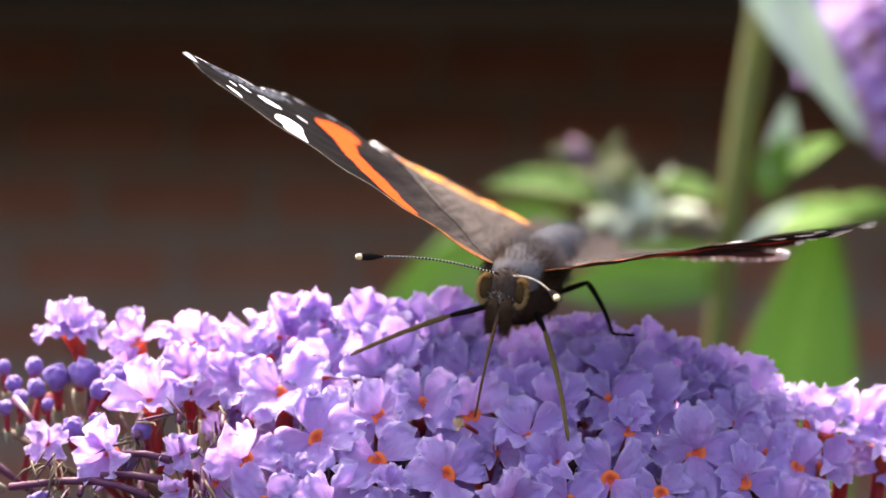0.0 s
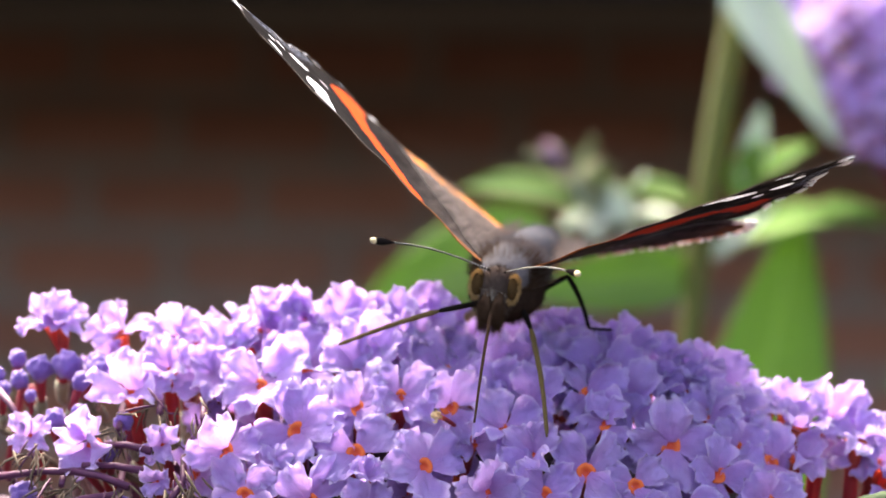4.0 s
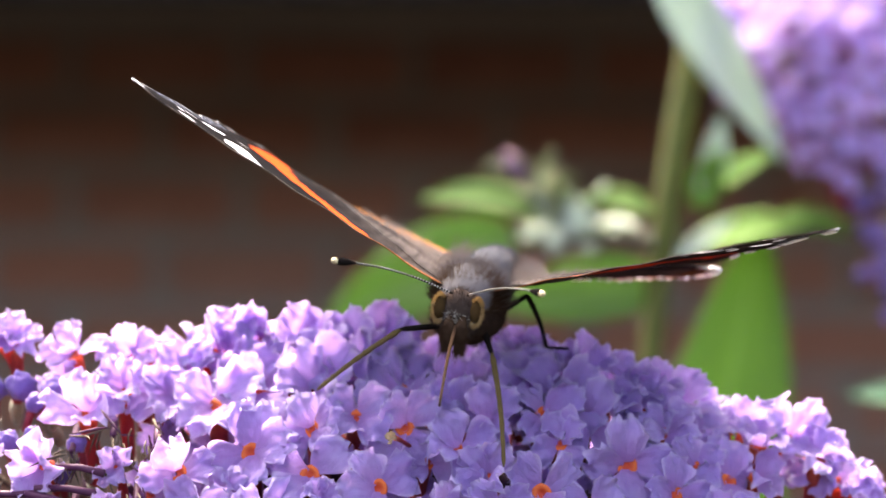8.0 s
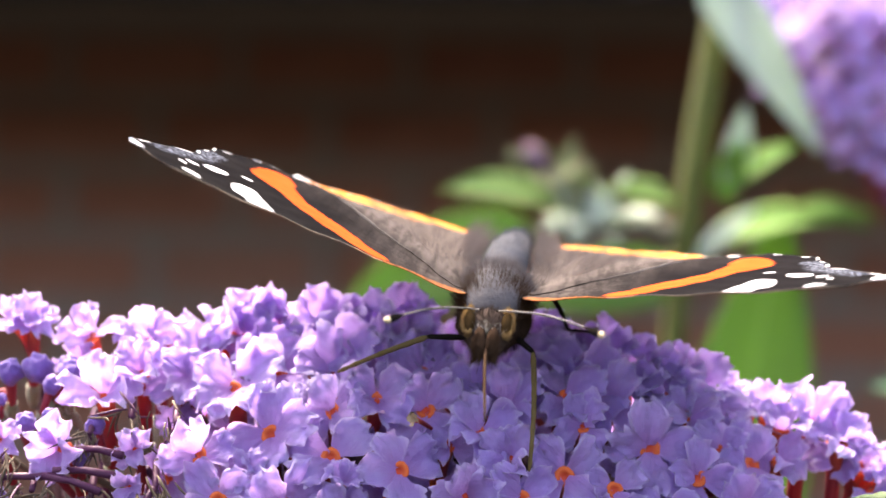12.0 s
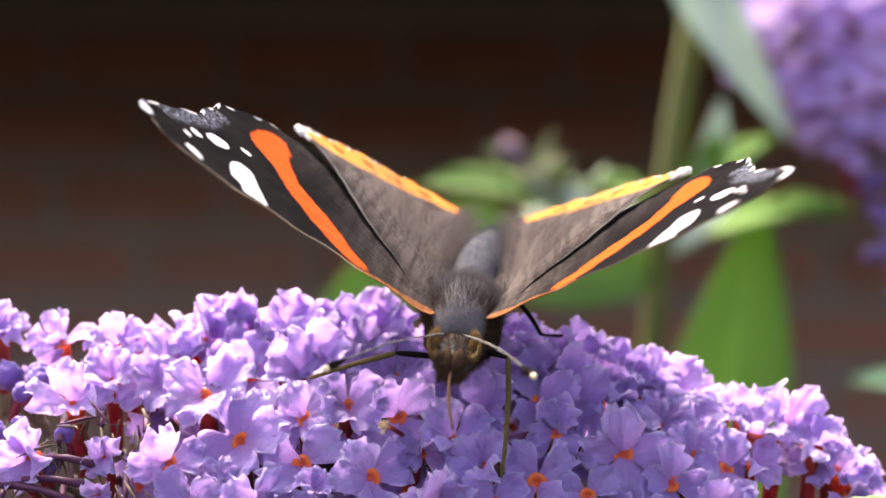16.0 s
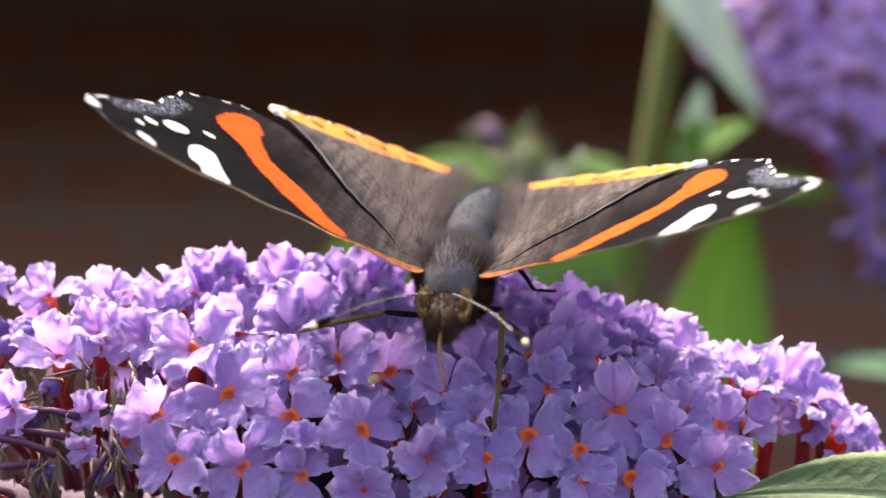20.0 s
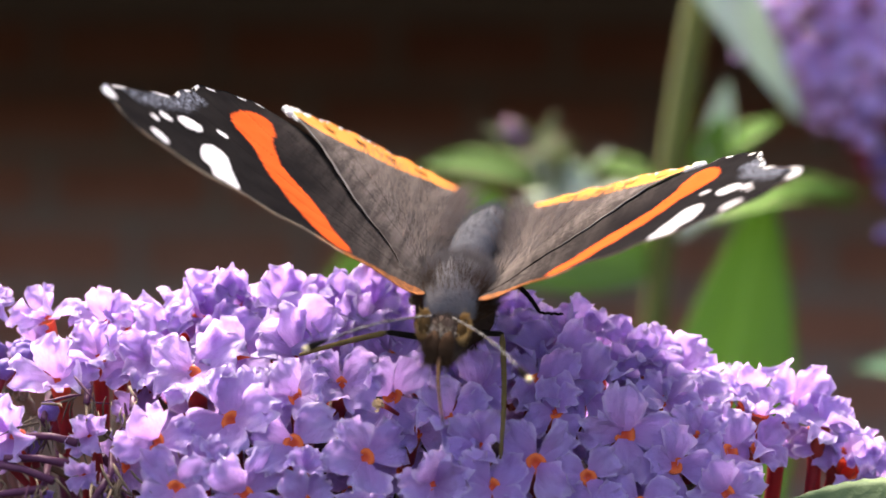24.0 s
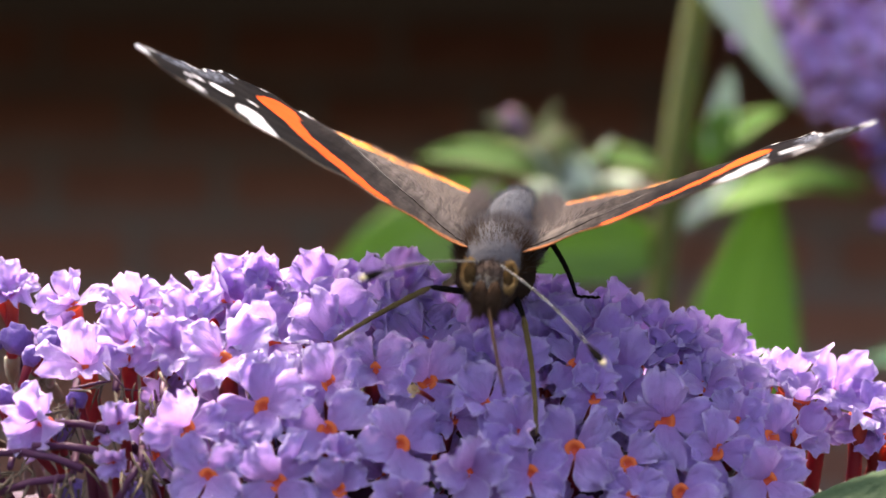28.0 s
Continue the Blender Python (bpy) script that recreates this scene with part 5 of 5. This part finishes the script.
TUFT = blob_mesh("margin_tuft", (0.27 * MM, 0.22 * MM, 0.19 * MM), FRINGE, 0.35, 7, 9, 2.0)


def butterfly():
    fly = thing("butterfly", "dark red-banded admiral butterfly feeding on the lilac florets", "butterfly")
    rng = random.Random(3)
    thorax = child("thorax", blob_mesh("thorax", (2.8 * MM, 4.5 * MM, 2.6 * MM), FUR_BROWN, 0.06, 18, 24), fly, pose(0, 0.0002, -0.0002, 8))
    roots = []
    for k in range(7000):
        d = Vector((rng.gauss(0, 1), rng.gauss(0, 1), rng.gauss(0, 1))).normalized()
        d.z = abs(d.z) - 0.15
        p = Vector((d.x * 2.85, d.y * 4.4, d.z * 2.55))
        roots.append((p, Vector((d.x * 0.55, d.y * 0.6 + 1.0, d.z * 0.6 + 0.15)), rng.uniform(0.8, 2.1)))
    front = [r for r in roots if r[0].y < -1.2 + 0.8 * math.sin(r[0].x * 2.1 + r[2] * 9)]
    kept = set(map(id, front))
    roots = [r for r in roots if id(r) not in kept]
    child("collar_hair", hair_mesh("collar_hair", front, PALP, 0.014), thorax, label="brown collar hair")
    child("thorax_hair", hair_mesh("thorax_hair", roots, HAIR_SOFT, 0.014), thorax, label="grey-brown thorax hair")
    breast = child("breast", blob_mesh("breast", (3.0 * MM, 5.0 * MM, 2.45 * MM), FUR_DARK, 0.10, 14, 18), fly, pose(0, 0.0003, -0.0015, 8), "dark brown underside of the thorax")
    roots = []
    for k in range(2600):
        d = Vector((rng.gauss(0, 1), rng.gauss(0, 1), rng.gauss(-0.3, 1))).normalized()
        roots.append((Vector((d.x * 2.85, d.y * 4.7, d.z * 2.3)), Vector((d.x * 0.7, d.y * 0.5 + 0.35, d.z * 0.6 - 0.5)), rng.uniform(0.3, 0.75)))
    child("breast_hair", hair_mesh("breast_hair", roots, FUR_DARK, 0.014), breast, label="dark brown breast hair")
    ab = []
    for i in range(15):
        a = i / 14
        ab.append((0.9 * a * a * MM, (2.6 + 14.2 * a) * MM, (0.4 + 2.6 * a ** 0.9 - 1.3 * a * a) * MM))
    rad = [(1.35 + 0.42 * math.sin(math.pi * min(1, i / 14 * 1.15)) - 0.75 * (i / 14) ** 3 + 0.06 * (i % 2)) * MM for i in range(15)]
    rad[-1] *= 0.55
    abdomen = child("abdomen", tube_mesh("abdomen", ab, rad, FUR_GREY, 20), fly, label="grey scaled abdomen")
    roots = []
    for k in range(2600):
        i = rng.randrange(14)
        a = rng.uniform(0, 6.28)
        d = Vector((math.cos(a), 0, math.sin(a)))
        p = Vector(ab[i]) / MM + d * rad[i] / MM * 0.97 + Vector((0, rng.uniform(0, 1), 0))
        roots.append((p, d * 0.55 + Vector((0, 1, 0)), rng.uniform(0.4, 0.9)))
    child("abdomen_hair", hair_mesh("abdomen_hair", roots, FUR_GREY, 0.016), abdomen)
    head = child("head", blob_mesh("head", (1.6 * MM, 1.35 * MM, 2.0 * MM), FUR, 0.08, 14, 18), fly, pose(0, -0.0055, -0.0012))
    roots = []
    for k in range(1100):
        d = Vector((rng.gauss(0, 1), rng.gauss(-0.3, 1), rng.gauss(0.2, 1))).normalized()
        roots.append((Vector((d.x * 1.5, d.y * 1.25, d.z * 1.9)), d + Vector((0, -0.3, 0.2)), rng.uniform(0.3, 0.7)))
    child("head_hair", hair_mesh("head_hair", roots, FUR, 0.018), head)
    roots = [(Vector((rng.gauss(0, 0.35), -1.25, rng.uniform(-0.7, 0.2))), Vector((rng.gauss(0, 0.6), -0.8, rng.uniform(-0.2, 0.9))), rng.uniform(0.4, 0.9)) for k in range(90)]
    child("brow_hair", hair_mesh("brow_hair", roots, RING, 0.010), head, label="pale tuft between the eyes")
    for s in (-1, 1):
        child("eye", blob_mesh("eye", (0.56 * MM, 0.92 * MM, 1.05 * MM), EYE, 0.0, 16, 20), head, pose(s * 0.00145, -0.0005, 0.0005), "brown faceted eye")
        roots = []
        for k in range(700):
            a = rng.uniform(-2.2, 2.2)
            p = Vector((s * (1.45 + 0.52 * math.cos(a) * rng.uniform(0.55, 1.05)), -0.9 + rng.gauss(0, 0.35), 0.5 + 1.02 * math.sin(a) * rng.uniform(0.85, 1.05)))
            roots.append((p, Vector((s * 0.5 * math.cos(a), -0.6, 0.7 * math.sin(a) - 0.2)), rng.uniform(0.2, 0.45)))
        child("eye_fringe", hair_mesh("eye_fringe", roots, GOLD, 0.020), head, label="golden hair round the eye")
        pts = [Vector((s * 0.50, -0.9, 0.2)), Vector((s * 0.50, -1.45, -0.6)), Vector((s * 0.45, -1.5, -1.5)), Vector((s * 0.42, -1.25, -2.0)), Vector((s * 0.40, -1.0, -2.5))]
        palp = child("palp", tube_mesh("palp", [q * MM for q in pts], [0.00020, 0.00042, 0.00050, 0.00042, 0.00016], PALP, 9), head, label="brown hairy palp")
        roots = []
        for k in range(1300):
            q = pts[1].lerp(pts[4], rng.random())
            d = Vector((s * rng.uniform(-0.4, 1.0), rng.gauss(-0.6, 0.5), rng.gauss(0, 0.4))).normalized()
            roots.append((q + d * 0.36, d * 0.7 + Vector((0, 0, -1.5)), rng.uniform(0.4, 1.1)))
        child("palp_hair", hair_mesh("palp_hair", roots, PALP, 0.011), palp)
    wings, hinds = {}, {}
    for s in (-1, 1):
        wing = child("forewing", wing_mesh("forewing", s, False), fly, label="black forewing with an orange band and white apical spots")
        hind = child("hindwing", wing_mesh("hindwing", s, True), wing, label="brown hindwing with an orange outer margin")
        roots = []
        for k in range(1300):
            u, v = rng.uniform(0.2, 10.5), rng.uniform(-17.5, -2.5)
            if u > 1.2 + 0.75 * -v or (u > 4 and rng.random() < (u - 4) / 8):
                continue
            w = float(wing_rise(np.array(u), np.array(v), True))
            roots.append((Vector((s * u, -v, w)), Vector((s * (0.12 + 0.05 * u), 1.0, 0.03 + rng.uniform(0, 0.12))), rng.uniform(1.2, 3.0) * (1.0 if v > -14.5 else 0.45)))
        for k in range(360):
            v = rng.uniform(-19, -6)
            w = float(wing_rise(np.array(0.6), np.array(v), True))
            roots.append((Vector((s * rng.uniform(0.2, 2.2), -v, w)), Vector((s * rng.uniform(-0.5, 0.3), 0.9, rng.uniform(0.5, 1.5))), rng.uniform(1.2, 3.1)))
        child("wing_hair", hair_mesh("wing_hair", roots, HAIR, 0.021), hind, label="long brown wing-base hair")
        for k, (u, v) in enumerate(margin_spots()):
            w = float(wing_rise(np.array(u), np.array(v), True))
            big = 1.5 if u > 15.8 else 1.0 if u > 7 else 0.75
            child("margin_tuft", TUFT, hind, pose(s * u * MM, -v * MM, (w - 0.20) * MM, 12 * math.sin(k * 2.3), 9 * math.sin(k * 1.7), 40 * math.sin(k)) @ Matrix.Scale(big, 4), "white scale tuft" if k == 0 else "")
        wings[s], hinds[s] = wing, hind
    feelers = {}
    for s in (-1, 1):
        pts = [Vector((0, 0, 0.0138 * k / 40)) + Vector((0, 0.0005 * math.sin(math.pi * k / 40), 0)) for k in range(41)]
        shaft = child("antenna", tube_mesh("antenna", pts[:35], [0.000078] * 35, BLACK, 7), fly, label="thin black antenna ringed with white")
        for k in range(1, 34):
            a, b = pts[k], pts[k + 1]
            child("ring", tube_mesh("ring", [a.lerp(b, 0.3), a.lerp(b, 0.56)], [0.000084] * 2, RING, 7), shaft)
        child("club", tube_mesh("club", pts[33:40], [0.0001, 0.00016, 0.00023, 0.00028, 0.0003, 0.00028, 0.00022], BLACK, 9), shaft, label="black antenna club")
        child("club_tip", blob_mesh("club_tip", (0.00024, 0.00024, 0.00034), PALE, 0, 8, 10), shaft, Matrix.Translation(pts[39]), "cream antenna tip")
        feelers[s] = shaft
    tongue_pts = [Vector((0, 0.0004 * math.sin(math.pi * k / 12), 0.0106 * k / 12)) for k in range(13)]
    tongue = child("proboscis", tube_mesh("proboscis", tongue_pts, [0.00016 - 0.000006 * k for k in range(13)], TONGUE, 8), fly, label="brown proboscis reaching into a floret")
    legs = []
    for name, a, b in LEG_SIZES:
        thigh = child("thigh", tube_mesh("thigh", [(0, 0, 0), (0, 0, a * 0.5 * MM), (0, 0, a * 0.94 * MM), (0, 0, (a + 0.12) * MM)], [0.00022, 0.00025, 0.00020, 0.00009], BLACK, 9), fly, label="dark leg")
        n = 14
        shin_pts = [(0, 0.00022 * math.sin(math.pi * k / n), b * MM * k / n) for k in range(n + 1)]
        shin = child("shin", tube_mesh("shin", shin_pts, [(0.00022 - 0.00008 * k / n + (0.00003 if k % 2 else 0)) * (0.6 if k in (0, n) else 1) for k in range(n + 1)], BLACK if name == "rear" else LEG, 9), thigh, label="olive-brown spined shin and foot")
        legs.append((thigh, shin))
    # the rear leg's foot lies on a petal
    toes = [Vector((0.10 * math.sin(1.4 * k), 0.05 * math.sin(2.2 * k), 0.185 * k)) * MM for k in range(11)]
    tarsus = child("foot", tube_mesh("foot", toes, [0.00010 + 0.00003 * (k % 2) for k in range(10)] + [0.00006], BLACK, 8), fly, label="black jointed foot")
    return fly, wings, hinds, feelers, tongue, legs, tarsus, head


# thigh and shin length in mm
LEG_SIZES = (("side", 3.4, 8.6), ("front", 2.6, 9.3), ("rear", 3.2, 4.7))
BOWS = ((-0.9, -0.5, 0.15), (1.0, -0.4, 0.1), (0.4, 0, 1))
HIPS = ((-1.5, -3.3, -2.5), (1.5, -2.2, -2.1), (1.9, 2.6, -1.8))
FEET = (
    ((0, -13.5, -3.6, -8.1), (5.1, -13.5, -3.6, -8.1), (5.4, -11.6, -5.0, -8.1), (5.7, -10.2, -4.6, -9.5), (28, -10.2, -4.6, -9.5),),
    ((0, 4.8, -10.0, -16.7), (28, 4.8, -10.0, -16.7),),
    ((0, 8.3, 1.2, -6.25), (28, 8.3, 1.2, -6.25),),
)
FEELERS = (
    (0, -0.59, -0.8, 0.08, 0.46, -0.89, 0.04, 0.08, -0.7, -0.71), (1, -0.46, -0.88, 0.15, 0.56, -0.82, 0.05, 0.08, -0.7, -0.71),
    (2, -0.51, -0.85, 0.15, 0.53, -0.84, 0.15, 0.13, -0.78, -0.61), (2.5, -0.52, -0.85, 0.12, 0.52, -0.84, 0.15, 0.17, -0.73, -0.67),
    (4.5, -0.53, -0.83, 0.15, 0.52, -0.84, 0.13, 0.05, -0.55, -0.83), (5, -0.53, -0.84, 0.13, 0.51, -0.85, 0.14, 0.08, -0.83, -0.56),
    (6, -0.54, -0.83, 0.14, 0.51, -0.85, 0.17, 0.07, -0.75, -0.66), (7, -0.56, -0.82, 0.16, 0.49, -0.86, 0.17, 0.04, -0.85, -0.53),
    (8, -0.55, -0.82, 0.17, 0.5, -0.85, 0.15, 0.07, -0.88, -0.47), (9, -0.53, -0.83, 0.18, 0.51, -0.85, 0.13, 0.09, -0.88, -0.46),
    (10, -0.54, -0.81, 0.2, 0.49, -0.87, 0.13, 0.07, -0.85, -0.53), (11, -0.38, -0.9, 0.22, 0.67, -0.72, 0.19, 0.11, -0.8, -0.58),
    (12, -0.42, -0.9, 0.11, 0.61, -0.79, 0.1, 0.09, -0.94, -0.32), (13, -0.43, -0.9, 0.1, 0.52, -0.84, 0.12, 0.09, -0.98, -0.18),
    (16, -0.53, -0.84, 0.04, 0.46, -0.88, 0.11, 0.12, -0.99, -0.1), (17, -0.52, -0.85, 0.05, 0.47, -0.88, 0.08, 0.14, -0.98, -0.12),
    (18, -0.53, -0.85, 0.07, 0.48, -0.88, 0.07, 0.13, -0.98, -0.17), (19, -0.54, -0.84, 0.04, 0.47, -0.87, 0.14, 0.13, -0.99, -0.05),
    (20, -0.51, -0.86, 0.06, 0.49, -0.87, 0.07, 0.17, -0.98, -0.1), (21, -0.5, -0.87, 0.02, 0.49, -0.87, -0.05, 0.16, -0.98, -0.12),
    (22, -0.53, -0.85, 0.06, 0.5, -0.86, 0.06, 0.16, -0.96, -0.24), (25, -0.52, -0.85, 0.05, 0.56, -0.83, -0.08, 0.18, -0.97, -0.13),
    (26, -0.53, -0.85, 0, 0.42, -0.59, -0.69, 0.14, -0.98, -0.15), (27, -0.52, -0.85, 0.02, 0.41, -0.28, -0.87, 0.14, -0.96, -0.25),
    (28, -0.52, -0.85, 0.03, 0.62, -0.72, -0.33, 0.22, -0.85, -0.47),
)


def toward(origin, target, up):
    """A pose at origin whose +Z runs to target."""
    z = (Vector(target) - Vector(origin)).normalized()
    y = Vector(up)
    y = (y - z * y.dot(z)).normalized()
    m = Matrix((y.cross(z), y, z)).transposed().to_4x4()
    m.translation = origin
    return m


def leg_poses(row, hip, foot, bow, a, b):
    """Poses of thigh and shin from the hip to a foot that stands still; mm, in the body's space."""
    inv = body_pose(row).inverted()
    f = inv @ (Vector(foot) * MM)
    h = Vector(hip) * MM
    up = inv.to_3x3() @ Vector(bow)
    d = f - h
    ln = max(min(d.length, (a + b) * MM * 0.995), abs(a - b) * MM * 1.02)
    k = (ln * ln + (a * MM) ** 2 - (b * MM) ** 2) / (2 * ln)
    e = d.normalized()
    lift = (up - e * up.dot(e)).normalized()
    knee = h + e * k + lift * math.sqrt(max(0.0, (a * MM) ** 2 - k * k))
    thigh = toward(h, knee, lift)
    shin = toward(knee, f, lift)
    return thigh, thigh.inverted() @ shin


def motions():
    fly, wings, hinds, feelers, tongue, legs, tarsus, head = FLY
    walk(fly, [(r[0], body_pose(r)) for r in BODY])
    for s in (-1, 1):
        walk(wings[s], [(r[0], pose(s * HINGE * MM, 0, 0, 0, -s * (r[7] if s < 0 else r[8]), 0)) for r in BODY])
    for s, col in ((-1, 1), (1, 2)):
        walk(hinds[s], [(r[0], pose(0, 0, 0, r[col])) for r in HIND_LIFT])
    for s, col in ((-1, 1), (1, 4)):
        base = Vector((s * 0.6, -6.4, 0.5)) * MM
        walk(feelers[s], [(r[0], toward(base, base + Vector(r[col:col + 3]), (0, 0.3, 1))) for r in FEELERS])
    base = Vector((0, -6.5, -1.9)) * MM
    walk(tongue, [(r[0], toward(base, base + Vector(r[7:10]), (0, -1, 0))) for r in FEELERS])
    for (thigh, shin), hip, bow, spots, (_, a, b) in zip(legs, HIPS, BOWS, FEET, LEG_SIZES):
        rows = []
        for r in BODY:
            foot = [float(np.interp(r[0], [q[0] for q in spots], [q[k] for q in spots])) for k in (1, 2, 3)]
            rows.append((r[0], *leg_poses(r, hip, foot, bow, a, b)))
        walk(thigh, [(t, m) for t, m, _ in rows])
        walk(shin, [(t, m) for t, _, m in rows])
    walk(head, [(t, pose(0, -0.0055, -0.0012 + 0.00001 * nod, nod)) for t, nod in ((0, 0), (10, 0), (13, -50), (20, -52), (22, -36), (24.5, -54), (28, -34))])
    ankle = Vector(FEET[2][0][1:]) * MM
    walk(tarsus, [(r[0], body_pose(r).inverted() @ toward(ankle, ankle + Vector((1.7, -0.2, -0.10)) * MM, (0, 0, 1))) for r in BODY])
    for ob, rows in SWAY:
        walk(ob, [(t, pose(x * MM, 0, z * MM)) for t, x, z in rows])


ground()
brick_wall()
closing_walls()
SHRUB, SPIKE = back_shrub(), back_panicle()
near_leaf()
near_panicle()
FLY = butterfly()
SWAY = ((SHRUB, SHRUB_SWAY), (SPIKE, SPIKE_SWAY))
motions()
